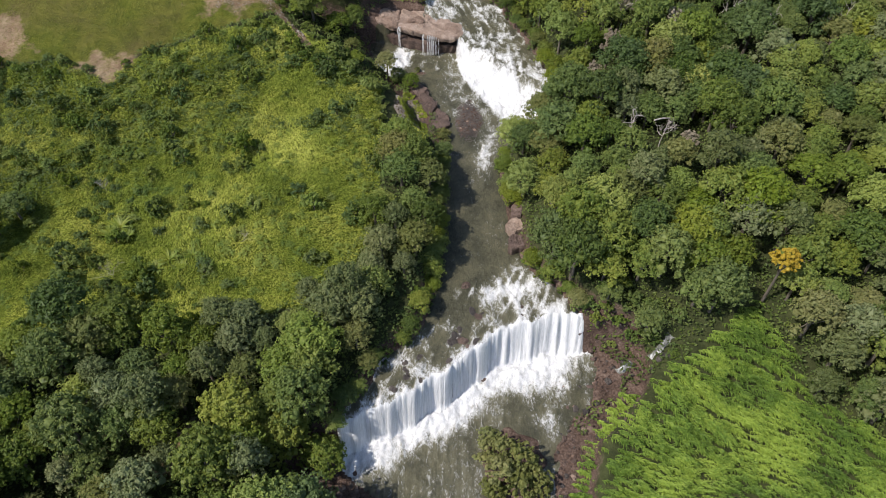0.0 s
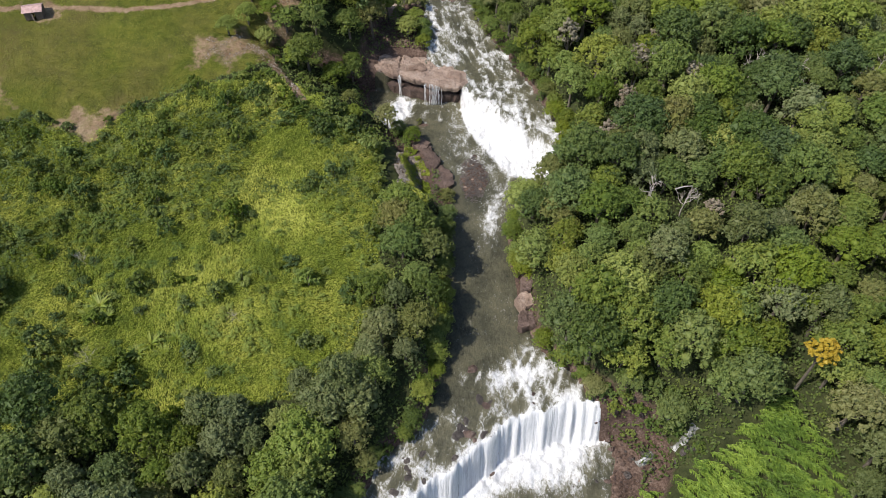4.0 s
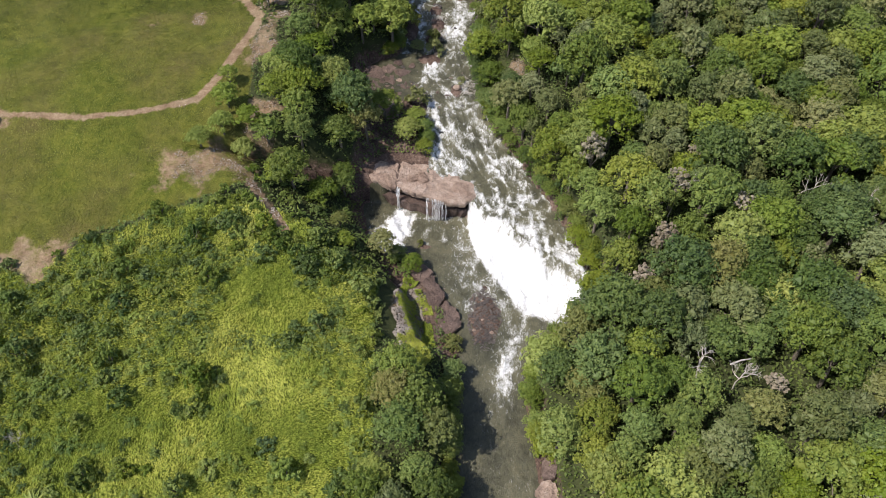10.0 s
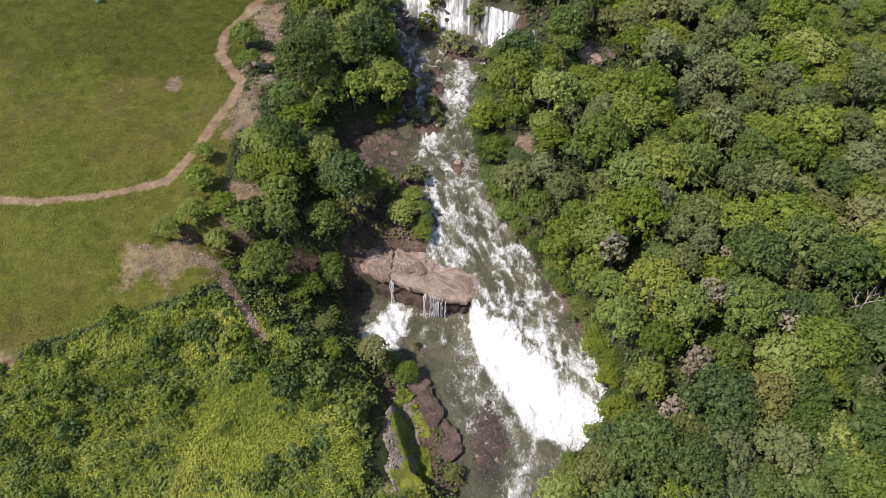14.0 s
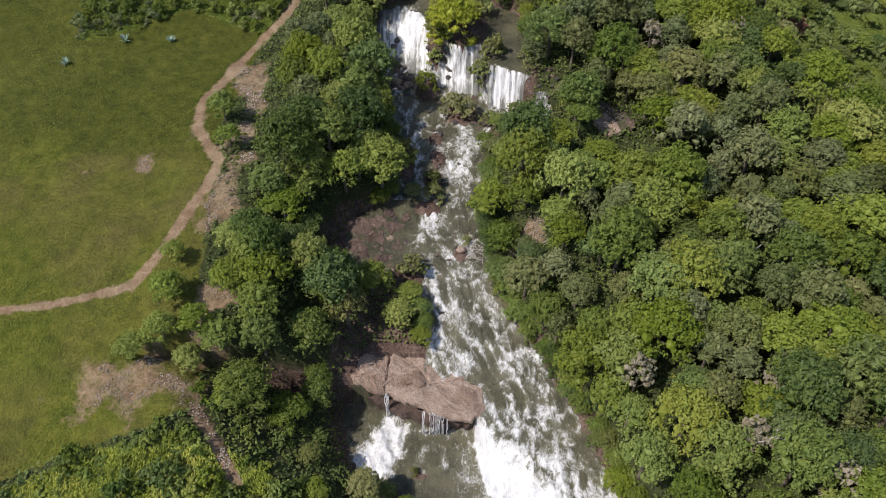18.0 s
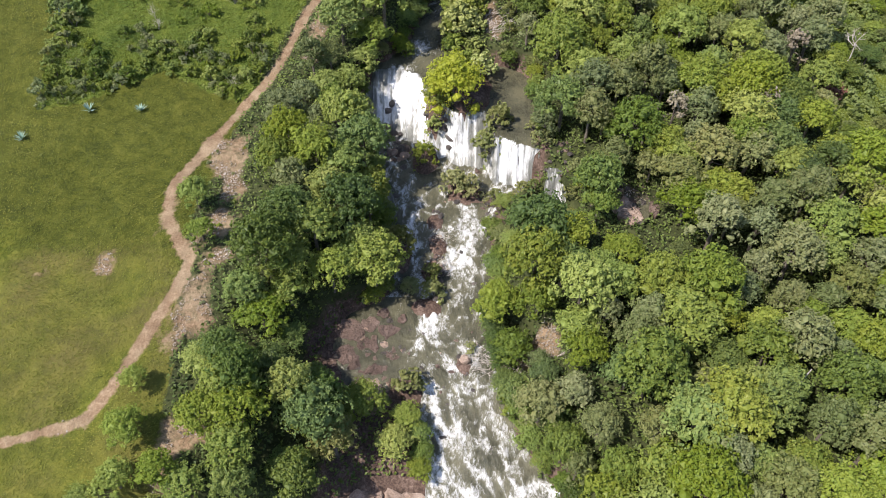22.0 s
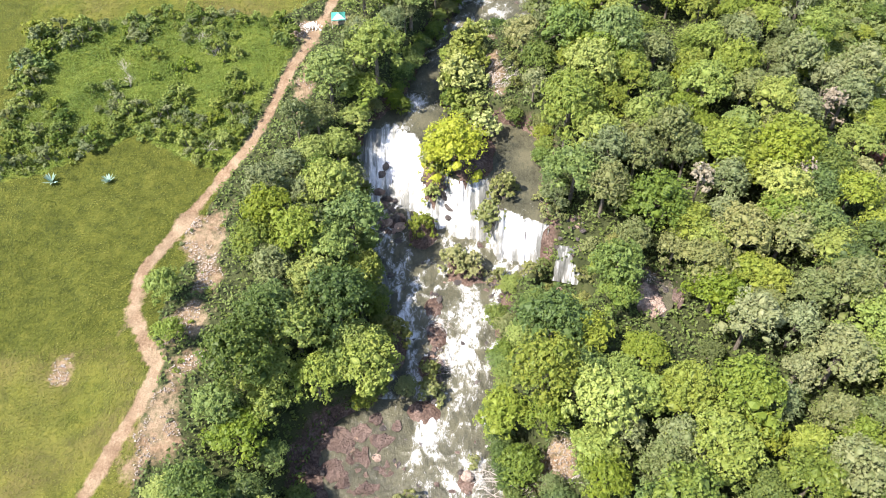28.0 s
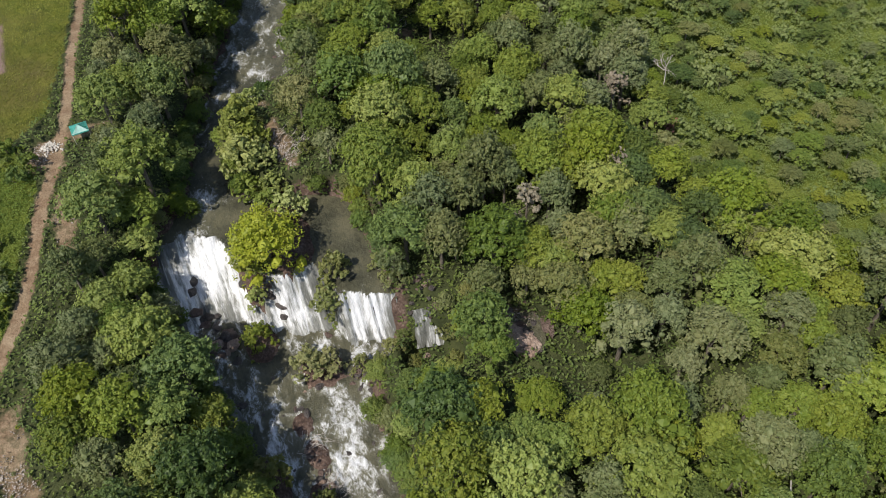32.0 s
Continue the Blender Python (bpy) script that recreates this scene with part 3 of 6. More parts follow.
def build_ground():
    xs, ys = spread(-112, 112, 0.9, 3500), spread(30, 345, 0.9, 3500)
    X, Y = np.meshgrid(xs, ys)
    x, y = X.ravel(), Y.ravel()
    z = ground_z(x, y)
    d = from_river(x, y)
    lawn = (inside(x, y, FIELD) | inside(x, y, FIELD_TOP)).astype(float)
    # where the painted cloud shade sets in, up the field
    lush_or_shade = inside(x, y, FIELD) * step((y - 186 + 14 * fbm(x * 0.05, y * 0.05, 95)) / 45)
    rank = (inside(x, y, SLOPE) | inside(x, y, WEEDS) | inside(x, y, SCRUB_R)).astype(float)
    stone = np.clip(1.3 - d / 3.0, 0, 1)
    run = np.where(x < bank(y, LEFT_BANK), np.interp(y, [30, 42, 52, 56, 122, 126, 146, 150, 164, 166, 178, 184, 200, 205], [4, 9, 9, 1, 1, 6, 6, 1, 1, 16, 15, 6, 2, 1]),
                   np.interp(y, [30, 45, 70, 77, 82], [3, 5, 9, 9, 1]))
    stone = np.maximum(stone, np.clip(1.2 - (d - run) / 2.0, 0, 1))
    me = raw_mesh("ground", np.stack([x, y, z], 1), grid_faces(len(xs), len(ys)), GROUND, True, lawn=lawn, lush_or_shade=lush_or_shade, rank=rank, dirt=bare(x, y), stone=stone, tilled=inside(x, y, PLOUGH).astype(float))
    tagged(new("ground", me), "green valley slope with pasture, scrub and dirt tracks", "ground", kind="structure")


build_ground()


# ---- river and falls ----
MIDSTREAM = [(30, 4), (60, 6), (80, 11), (92, 7), (120, 7), (136, 12), (150, 11), (165, 9), (180, 3), (200, -3), (215, -3), (240, -2), (262, -5), (280, -4), (300, 8), (345, 25), (420, 51)]


def off_midstream(x, y):
    return x - np.interp(y, [p[0] for p in MIDSTREAM], [p[1] for p in MIDSTREAM])


def crests(x, y):
    """Breaking waves: scalloped ridges that lie across the current, between -1 and 1."""
    across = off_midstream(x, y)
    u = across * 0.42 + 0.55 * vnoise(x * 0.35, y * 0.3, 56)
    v = y * 0.36 + 0.8 * np.abs(vnoise(across * 0.4, y * 0.1, 57)) + 0.35 * vnoise(x * 0.9, y * 0.5, 59)
    one = 1 - 2.7 * np.abs(vnoise(u, v, 58))
    two = 1 - 2.7 * np.abs(vnoise(u * 2.3 + 7, v * 2.1, 48))
    return np.clip(0.62 * one + 0.38 * two, -1, 1)


def spot(x, y, cx, cy, rx, ry):
    return np.exp(-((x - cx) / rx) ** 2 - ((y - cy) / ry) ** 2)


SPILL = [(-10.5, 164.5), (-8.4, 161), (-9.3, 156.5), (-10.9, 152), (-13.6, 151), (-17.5, 153), (-17.4, 156), (-14.1, 160)]


def foam_at(x, y):
    (t1, c1), (t2, c2), (t3, c3) = stages(x, y)
    n, m = fbm(x * 0.2, y * 0.13, 50), vnoise(x * 0.7, y * 0.4, 51)
    across = off_midstream(x, y) + 0.8 * vnoise(x * 0.3, y * 0.3, 52)
    torn = 1 - 2.2 * np.abs(vnoise(across * 0.55, y * 0.2, 53)) + 0.7 * vnoise(across * 1.3, y * 0.5, 54)
    wave = crests(x, y)
    f = 0.2 + 0.06 * n
    # above the lowest fall: a step of broken water, dark runs between, white towards the lip
    up1 = y - c1
    lead = 1 - 2.2 * np.abs(vnoise(x * 0.6 - 0.25 * y, y * 0.22, 55)) + 0.5 * m
    above = 0.33 + 0.1 * n + 0.14 * lead + 0.13 * wave + 0.3 * np.exp(-np.maximum(up1, 0) / 1.3)
    above = above + (0.3 + 0.1 * lead) * (spot(x, y, 4, 83, 8, 1.6) + spot(x, y, 15.5, 84, 3.5, 5) + 0.7 * spot(x, y, 21.5, 81.5, 2.6, 3.5)) + 0.25 * spot(x, y, -8, 67, 5, 2)
    above = above - 0.25 * spot(x, y, 1, 78, 5, 2.5) - 0.05 * np.clip(up1 - 9, 0, 9)
    f = np.where((up1 > -1) & (y < 92), np.maximum(f, above), f)
    w1 = np.interp(x, [-18, 24], [2.6, 4.6])
    strand = vnoise(x * 1.7, y * 0.08, 49) + 0.6 * vnoise(x * 4.0, y * 0.1, 47)
    gap = 0.5 * (spot(x, y, 7.6, 69.5, 0.6, 4) + spot(x, y, -9.0, 59.5, 0.7, 4))
    fall = 0.86 + 0.16 * strand * step((t1 - 0.1) / 0.3) + 0.2 * step((0.4 - t1) / 0.3) - gap
    fall = fall - (0.1 - 0.03 * step((x - 10) / 8)) * np.clip(-t1 * w1 - 0.6, 0, 9) - 0.5 * step((x - 22.5) / 4) * step((0.3 - t1) / 0.4) + 0.12 * n + 0.12 * m - 0.12 * spot(x, y, 12, 63, 6, 3)
    f = np.where(t1 < 1, np.maximum(fall, 0.3 + 0.1 * n + 0.1 * strand), f)
    # the narrow run below the cascade
    mid_x = np.interp(y, [92, 108, 120, 128, 136], [6, 7.2, 9.2, 11, 13])
    run = np.exp(-((x - mid_x) / 2.1) ** 2) * np.interp(y, [94, 104, 112, 118, 124, 130], [0, 0.07, 0.12, 0.32, 0.46, 0.5])
    flow = 0.2 + run * (0.85 + 0.35 * wave) + 0.08 * n
    f = np.where((y >= 92) & (y < 130), flow, f)
    # pool under the ledge, and the cascade beside it
    pool = (t2 < 1) & (y >= 130) & (y < 170)
    wx, wy = x + 0.9 * vnoise(x * 0.5, y * 0.5, 46) + 0.5 * vnoise(x * 1.6, y * 1.6, 42), y + 0.9 * vnoise(x * 0.5, y * 0.5, 41)
    spill = sum(inside(wx + dx, wy + dy, SPILL).astype(float) for dx, dy in ((0, 0), (0.7, 0), (-0.7, 0), (0, 0.9), (0, -0.9), (1.3, 0.4), (-1.3, -0.4))) / 7
    ring = np.exp(-((np.hypot((x + 4.0) / 2.1, (y - 155.2) / 2.4) - 1 + 0.25 * vnoise(x * 0.9, y * 0.9, 45)) / 0.3) ** 2)
    feet = spot(x, y, -12, 163.2, 1.0, 1.0) + spot(x, y, -4.6, 160.6, 3.0, 1.0)
    swirl = 1 - 2.4 * np.abs(vnoise(x * 0.3 + 0.8 * vnoise(x * 0.15, y * 0.15, 44), y * 0.3, 43))
    quiet = 0.27 + 0.1 * step((x + 3) / 6) * step((y - 128) / 8) + 0.3 * feet + 0.52 * spill + 0.26 * ring * (0.7 + 0.6 * m) + 0.06 * n + 0.14 * swirl * step((x + 2) / 5)
    edge = x - np.interp(y, [126, 132, 137, 146, 159, 163], [11, 11.5, 9.0, 5.6, 1.2, 3.4])
    late = np.interp(y, [124, 129, 134, 140], [0.3, 0.62, 0.9, 1.0])
    core = step((edge + 1.0 + 1.2 * m) / 3.2) * step((t2 + 0.75) / 0.5) * late
    upper = step((t2 - 0.45) / 0.5)
    chute = 0.24 + core * (0.72 - 0.36 * upper + 0.2 * wave * (0.4 + upper) - 0.02 * np.clip(x - 17, 0, 9)) + 0.1 * n
    chute = chute - 0.42 * spot(x, y, 17, 131.8, 2.4, 3.2) + 0.22 * swirl * spot(x, y, 15, 132, 6, 4)
    still = np.maximum(quiet, np.where(x > 0.5, chute, 0))
    f = np.where(pool, still, f)
    part_way = step((y - 123) / 13)
    f = np.where((t2 < 1) & (y > 123) & (y < 136), flow * (1 - part_way) + still * part_way, f)
    # rapids
    rapids = (t2 >= 1) & (t3 < 0)
    f = np.where(rapids, 0.39 + 0.2 * step((1.8 - t2) / 0.8) * step((x - 3) / 3) + 0.08 * n + 0.13 * torn + 0.2 * wave, f)
    f = np.where(rapids & (y > 203), 0.32 + 0.1 * step((y - 210) / 8) + 0.14 * n + 0.14 * torn + 0.2 * wave, f)
    f = np.where(rapids & (y > 183) & (y < 206), f - 0.34 * step((-6 - x) / 4), f)
    f = np.where(rapids & (y > 196), f - 0.16 * spot(x, y, 0, 201, 2.5, 5) - 0.1 * step((y - 224) / 5), f)
    # branching upper falls
    lanes = 0.42 * spot(x, y, -11.5, 257, 7.5, 6.5) + 0.36 * spot(x, y, -15, 245, 2.8, 5) + 0.44 * spot(x, y, 0.8, 244.5, 2.9, 5.5) + 0.46 * spot(x, y, 10.8, 236.6, 4.6, 3.4) + 0.3 * spot(x, y, -6.5, 247, 3.4, 4)
    high = 0.28 + lanes + 0.12 * n + 0.1 * torn + 0.14 * wave + 0.19 * strand - 0.35 * spot(x, y, 6.2, 241, 1.5, 4) - 0.3 * spot(x, y, -4, 248, 1.3, 3) - 0.4 * spot(x, y, -13.4, 249.5, 1.3, 4.2)
    f = np.where(t3 >= 0, high, f)
    top = 0.2 + (0.1 + 0.14 * torn + 0.14 * wave) * step((y - 280) / 10) * step((345 - y) / 15) + 0.12 * n + 0.4 * spot(x, y, -8, 271, 3.5, 4) + 0.3 * spot(x, y, -13, 263, 4, 1.6)
    f = np.where(t3 >= 1.0, np.where(np.hypot((x - 12.5) / 5.5, (y - 253) / 10) < 1, 0.12, top), f)
    return np.clip(f, 0, 1.2)


def build_water():
    xs, ys = np.arange(-24, 62, 0.3), np.concatenate([np.arange(-60, 40, 2.0), np.arange(40, 345, 0.3), np.arange(346, 420, 2.0)])
    X, Y = np.meshgrid(xs, ys)
    x, y = X.ravel(), Y.ravel()
    foam = foam_at(x, y)
    z = level(x, y)
    (t1, _), (t2, _), (t3, _) = stages(x, y)
    chop = (0.16 * fbm(x * 0.9, y * 0.5, 60, 3) + 0.3 * crests(x, y) * (foam > 0.27)) * np.clip(foam * 1.6 - 0.1, 0.12, 1.2)
    steep = ((t1 > 0.05) & (t1 < 0.95)) | ((t2 > 0.05) & (t2 < 0.95)) | ((t3 > 0.05) & (t3 < 0.95))
    z = z + chop + np.where(steep, 0.2 * vnoise(x * 1.3, y * 0.15, 62) + 0.14 * vnoise(x * 2.9, y * 0.2, 63), 0)
    z = z + np.where((t1 < 0.05) & (t1 > -1.2), 0.5 * np.clip(1.2 + t1, 0, 1) * (0.6 + 0.7 * fbm(x * 0.5, y * 0.5, 64)), 0)
    verts = np.stack([x, y, z], 1)
    faces = grid_faces(len(xs), len(ys))
    mid = verts[faces].mean(1)
    wet = from_river(mid[:, 0], mid[:, 1]) < 0.8
    wet &= level(mid[:, 0], mid[:, 1]) > ground_z(mid[:, 0], mid[:, 1]) - 0.9
    (a1, _), (a2, _), (a3, _) = stages(mid[:, 0], mid[:, 1])
    low, mids, ups = (a1 > 0) & (a1 < 1), (a2 > 0) & (a2 < 1) & (mid[:, 0] > 2.4), (a3 > 0) & (a3 < 1)
    def piece(name, pick, mat):
        f = faces[pick]
        used, back = np.unique(f, return_inverse=True)
        return raw_mesh(name, verts[used], back.reshape(-1, 4), mat, True, foam=foam[used])

    tagged(new("water", piece("water", wet & ~(low | mids | ups), WATER)), "silty green-brown river with white rapids", "river", kind="structure")
    falls = ((wet & low, a1, FALLING, "broad white curtain waterfall dropping into a brown pool", (-8.5, 5.5)),
             (wet & mids, a2, WATER, "foaming white cascade beside a flat rock ledge", ()),
             (wet & ups & ~low, a3, RAPID, "branching white waterfall splitting round bushes", (-3, 7.5)))
    for pick, t, mat, text, cuts in falls:
        fall = tagged(new("waterfall"), text, "waterfall")
        edges = (-99, *cuts, 99)
        for lo, hi in zip(edges, edges[1:]):
            lane = pick & (mid[:, 0] >= lo) & (mid[:, 0] < hi)
            part("curtain", piece("curtain", lane & (t >= 0.22), mat), fall)
            part("foot_foam", piece("foot_foam", lane & (t < 0.22), mat), fall)


build_water()


# ---- plants ----
def leaves(rng, centres, normals, size, fold=0.25, wild=0.45, slim=0.62, lean=None):
    """Small folded leaf sprays, one bent quad each; lean: the way that blades lie over."""
    n = len(centres)
    nrm = normals + rng.normal(0, wild, (n, 3))
    nrm /= np.linalg.norm(nrm, axis=1, keepdims=True)
    a = np.cross(nrm, rng.normal(0, 1, (n, 3))) if lean is None else lean + rng.normal(0, 0.45, (n, 3))
    a /= np.linalg.norm(a, axis=1, keepdims=True) + 1e-9
    b = np.cross(nrm, a)
    b /= np.linalg.norm(b, axis=1, keepdims=True) + 1e-9
    s = size * rng.uniform(0.6, 1.4, (n, 1))
    v = np.stack([centres - a * s, centres - b * s * slim + nrm * s * fold, centres + a * s, centres + b * s * slim + nrm * s * fold * 0.4], 1)
    return v.reshape(-1, 3), np.arange(4 * n).reshape(n, 4)


def crown_arrays(rng, radius, depth, lobes, sprays, size, lift, skirt=0.35, spire=0.0):
    """A crown of lobes: inner masses, and leaf sprays that stand off them."""
    tv, tf = BALL0
    core_v, core_f, pos, nrm, spots, n = [], [], [], [], [], 0
    for k in range(lobes):
        w = k * 2.39996 + rng.uniform(-0.5, 0.5)
        r = math.sqrt((k + 0.5) / lobes) * rng.uniform(0.8, 1.12)
        out = min(r, 1.08) * 0.74
        z = lift + depth * (1 - 0.95 * r * r) * rng.uniform(0.75, 1.2) + spire * max(0, 1 - r) * rng.uniform(0, 1)
        if r > 0.8 and rng.uniform() < 0.5:
            z -= depth * skirt * rng.uniform(0.6, 2.0)
        spots.append((np.array([math.cos(w) * out * radius, math.sin(w) * out * radius, z]), radius * rng.uniform(0.17, 0.33)))
    clumps = max(4, sprays // 10)
    for c, rad in spots:
        v = tv * np.array([1, 1, 0.75]) * rad * 0.54 * (1 + 0.2 * rng.normal(0, 1, (len(tv), 1)))
        core_v.append(v + c)
        core_f.append(tf + n)
        n += len(v)
        d = rng.normal(0, 1, (clumps, 3))
        d[:, 2] = np.abs(d[:, 2]) * 1.1 - 0.4
        d /= np.linalg.norm(d, axis=1, keepdims=True)
        heart = c + d * np.array([1, 1, 0.78]) * rad * rng.uniform(0.62, 1.16, (clumps, 1))
        e = np.repeat(d, 10, 0) * 0.8 + rng.normal(0, 0.75, (clumps * 10, 3)) + np.array([0, 0, 0.25])
        e /= np.linalg.norm(e, axis=1, keepdims=True)
        pos.append(np.repeat(heart, 10, 0) + e * rad * rng.uniform(0.2, 0.42, (clumps * 10, 1)))
        nrm.append(e + np.array([0, 0, 0.4]))
    lv, lf = leaves(rng, np.concatenate(pos), np.concatenate(nrm), size)
    tri = np.concatenate([lf[:, [0, 1, 2]], lf[:, [0, 2, 3]]]) + n
    return np.concatenate(core_v + [lv]), np.concatenate(core_f + [tri]), spots


BALL0 = (np.array([(0, 0, 1), (0.89, 0, 0.45), (0.28, 0.85, 0.45), (-0.72, 0.53, 0.45), (-0.72, -0.53, 0.45), (0.28, -0.85, 0.45), (0.72, 0.53, -0.45), (-0.28, 0.85, -0.45),
                   (-0.89, 0, -0.45), (-0.28, -0.85, -0.45), (0.72, -0.53, -0.45), (0, 0, -1)]),
         np.array([(0, k, k % 5 + 1) for k in range(1, 6)] + [(k, k + 5, k % 5 + 1) for k in range(1, 6)] + [(k % 5 + 1, k + 5, k % 5 + 6) for k in range(1, 6)] + [(11, k % 5 + 6, k + 5) for k in range(1, 6)]))


def trunk_mesh(seed, height, thick, spots, material, limbs=5):
    rng = np.random.default_rng(seed)
    lean = rng.normal(0, 0.3, 2)
    pieces = [tube([(0, 0, -0.8), (lean[0] * 0.3, lean[1] * 0.3, height * 0.45), (lean[0], lean[1], height)], [thick * 1.3, thick, thick * 0.55], 6)]
    for c, _ in spots[:: max(1, len(spots) // limbs)]:
        begin = np.array([lean[0] * 0.4, lean[1] * 0.4, height * rng.uniform(0.45, 0.75)])
        pieces.append(tube([begin, (begin + c) / 2 + rng.normal(0, 0.25, 3), c], [thick * 0.5, thick * 0.32, thick * 0.12], 4))
    v, f = joined(pieces)
    return raw_mesh("trunk", v, f, material, True)


def make_tree(name, label, group, seed, leaf, radius, depth, lobes, sprays, size, lift, **more):
    tree = tagged(new(name), label, "tree", group)
    v, f, spots = crown_arrays(np.random.default_rng(seed), radius, depth, lobes, sprays, size, lift, **more)
    part("trunk", trunk_mesh(seed, lift + depth * 0.5, 0.14 + radius * 0.03, spots, BARK), tree)
    part("crown", raw_mesh("crown", v, f, leaf), tree)
    return tree


def make_bush(name, label, group, seed, leaf, radius, depth, lobes, sprays, size, category="bush"):
    bush = tagged(new(name), label, category, group)
    rng = np.random.default_rng(seed)
    v, f, spots = crown_arrays(rng, radius, depth, lobes, sprays, size, 0.25)
    sv, sf = joined([tube([(0, 0, -0.3), c * 0.5 + rng.normal(0, 0.06, 3), c], [0.07, 0.05, 0.02], 4) for c, _ in spots[::3]])
    part("woody_base", raw_mesh("woody_base", sv, sf, BARK), bush)
    part("foliage", raw_mesh("foliage", v, f, leaf), bush)
    return bush


USED = set()


def set_at(kinds, x, y, scale, rng, sink=0.15, tall=1.0):
    """Stands one of the kinds at a place; the first time the built one itself goes there, then its copies."""
    ob = kinds[rng.integers(len(kinds))]
    m = pose(x, y, float(ground_z(x, y)) - sink, 0, 0, rng.uniform(0, 360)) @ Matrix.Diagonal((scale, scale, scale * tall * rng.uniform(0.88, 1.14), 1))
    if ob.name not in USED:
        USED.add(ob.name)
        ob.matrix_basis = m
        return ob
    keep = ob.scale.copy()
    ob.scale = (1, 1, 1)
    made = copy_thing(ob, m)
    ob.scale = keep
    return made


FOREST = "trees of the forest"
DEEP = [make_tree("broadleaf_tree", "tall broadleaf tree with a lumpy deep-green crown", FOREST, 100 + k, LEAF, 4.7, 2.8, 38, 110, 0.185, 5.6) for k in range(5)]
ROUND = [make_tree("round_tree", "forest tree with a rounded mid-green leafy crown", FOREST, 110 + k, LEAF_MID, 4.5, 3.0, 36, 110, 0.185, 5.4) for k in range(5)]
LIGHT = [make_tree("spreading_tree", "forest tree with a fresh light-green spreading crown", FOREST, 120 + k, LEAF_LIGHT, 4.8, 2.3, 36, 110, 0.185, 5.9) for k in range(4)]
OLIVE = [make_tree("olive_tree", "forest tree with a dull olive-brown crown", FOREST, 140 + k, LEAF_OLIVE, 4.2, 2.8, 36, 110, 0.17, 5.5) for k in range(3)]
GREY = [make_tree("slender_tree", "slender forest tree with a grey-green feathery crown", FOREST, 160 + k, LEAF_GREY, 3.8, 3.2, 34, 110, 0.165, 5.0, spire=1.6) for k in range(2)]
BUSHES = [make_bush("bush", "dense green bush on the open slope", "bushes of the slope", 200 + k, LEAF_MID, 1.6, 1.25, 9, 70, 0.15) for k in range(3)]
BUSHES_D = [make_bush("dark_bush", "dark green leafy bush on the grassy slope", "bushes of the slope", 210 + k, LEAF, 1.7, 1.5, 10, 70, 0.15) for k in range(3)]
BUSHES_B = [make_bush("bank_bush", "green overhanging bush on the river bank", "waterside bushes", 230 + k, LEAF_MID, 1.7, 1.3, 9, 70, 0.15) for k in range(2)]
BUSHES_L = [make_bush("light_bush", "light-green leafy bush among rank grass", "bushes of the slope", 220 + k, LEAF_LIGHT, 1.5, 1.1, 8, 70, 0.15) for k in range(3)]
BUSHES_G = [make_bush("grey_bush", "grey-green twiggy shrub at the field edge", "bushes of the slope", 240 + k, LEAF_GREY, 1.4, 1.3, 8, 60, 0.14) for k in range(2)]
BUSHES_O = [make_bush("olive_bush", "olive-coloured waterside bush on river rocks", "waterside bushes", 260 + k, LEAF_OLIVE, 1.9, 1.7, 13, 80, 0.13) for k in range(2)]


def jitter(lo_x, hi_x, lo_y, hi_y, gap, rng):
    for j, y in enumerate(np.arange(lo_y, hi_y, gap * 0.87)):
        for x in np.arange(lo_x, hi_x, gap):
            yield x + (j % 2) * gap / 2 + rng.uniform(-0.34, 0.34) * gap, y + rng.uniform(-0.34, 0.34) * gap


OPEN = [(-7.5, 131, 6.6, 14.5), (0, 131, 4, 9), (-16.5, 154.5, 5.5, 6), (27, 60, 4, 8), (33, 216.5, 5.4, 9), (42.8, 291, 4, 10), (4.5, 279, 5, 13), (9.5, 276, 3.6, 13), (14, 291, 4, 7), (15.2, 97, 2.4, 6.5), (12, 195, 3.2, 2.6), (-42, 50, 4.5, 3), (30, 70, 5, 7), (37, 72.6, 4.5, 2.4), (41, 71, 3.4, 2.2), (23, 51, 3.5, 9), (-17, 46.5, 9, 4),
        (-10, 168.5, 11.5, 7.4), (-15.5, 194, 8.5, 9.5), (19.5, 227, 4, 6), (-26, 284.5, 5, 7.5), (-42, 171, 4, 5)]


LOW = [(42, 280, 7, 6), (-22, 156, 6, 9), (33.5, 207, 8, 7), (33, 78, 8, 3), (12.5, 189, 5, 4.5), (13.5, 220.5, 9, 8), (-27, 194, 6, 9), (-25, 170, 5, 8), (24, 228, 4, 5)]


DRY_SPOTS = [(41.2, 149, 1.0), (27.5, 160, 1.0), (52, 143, 0.9), (47, 158, 0.8), (70, 256, 1.0), (50, 110, 0.7), (33, 131, 0.8), (60, 240, 0.9), (42, 238, 0.9), (37, 137, 0.9)]
DEAD_SPOTS = [(66, 147.5, 11), (72.6, 139, 10), (90, 143, 11), (75, 144.5, 10), (38.2, 112.6, 9.5), (44.6, 111, 9.5), (84, 259, 9), (41, 147.6, 12), (99, 119, 10)]
LONE = [(x, y) for x, y, _ in DRY_SPOTS + DEAD_SPOTS] + [(60.6, 79)]


def clear_of(x, y):
    return all(math.hypot((x - cx) / rx, (y - cy) / ry) > 1 for cx, cy, rx, ry in OPEN)


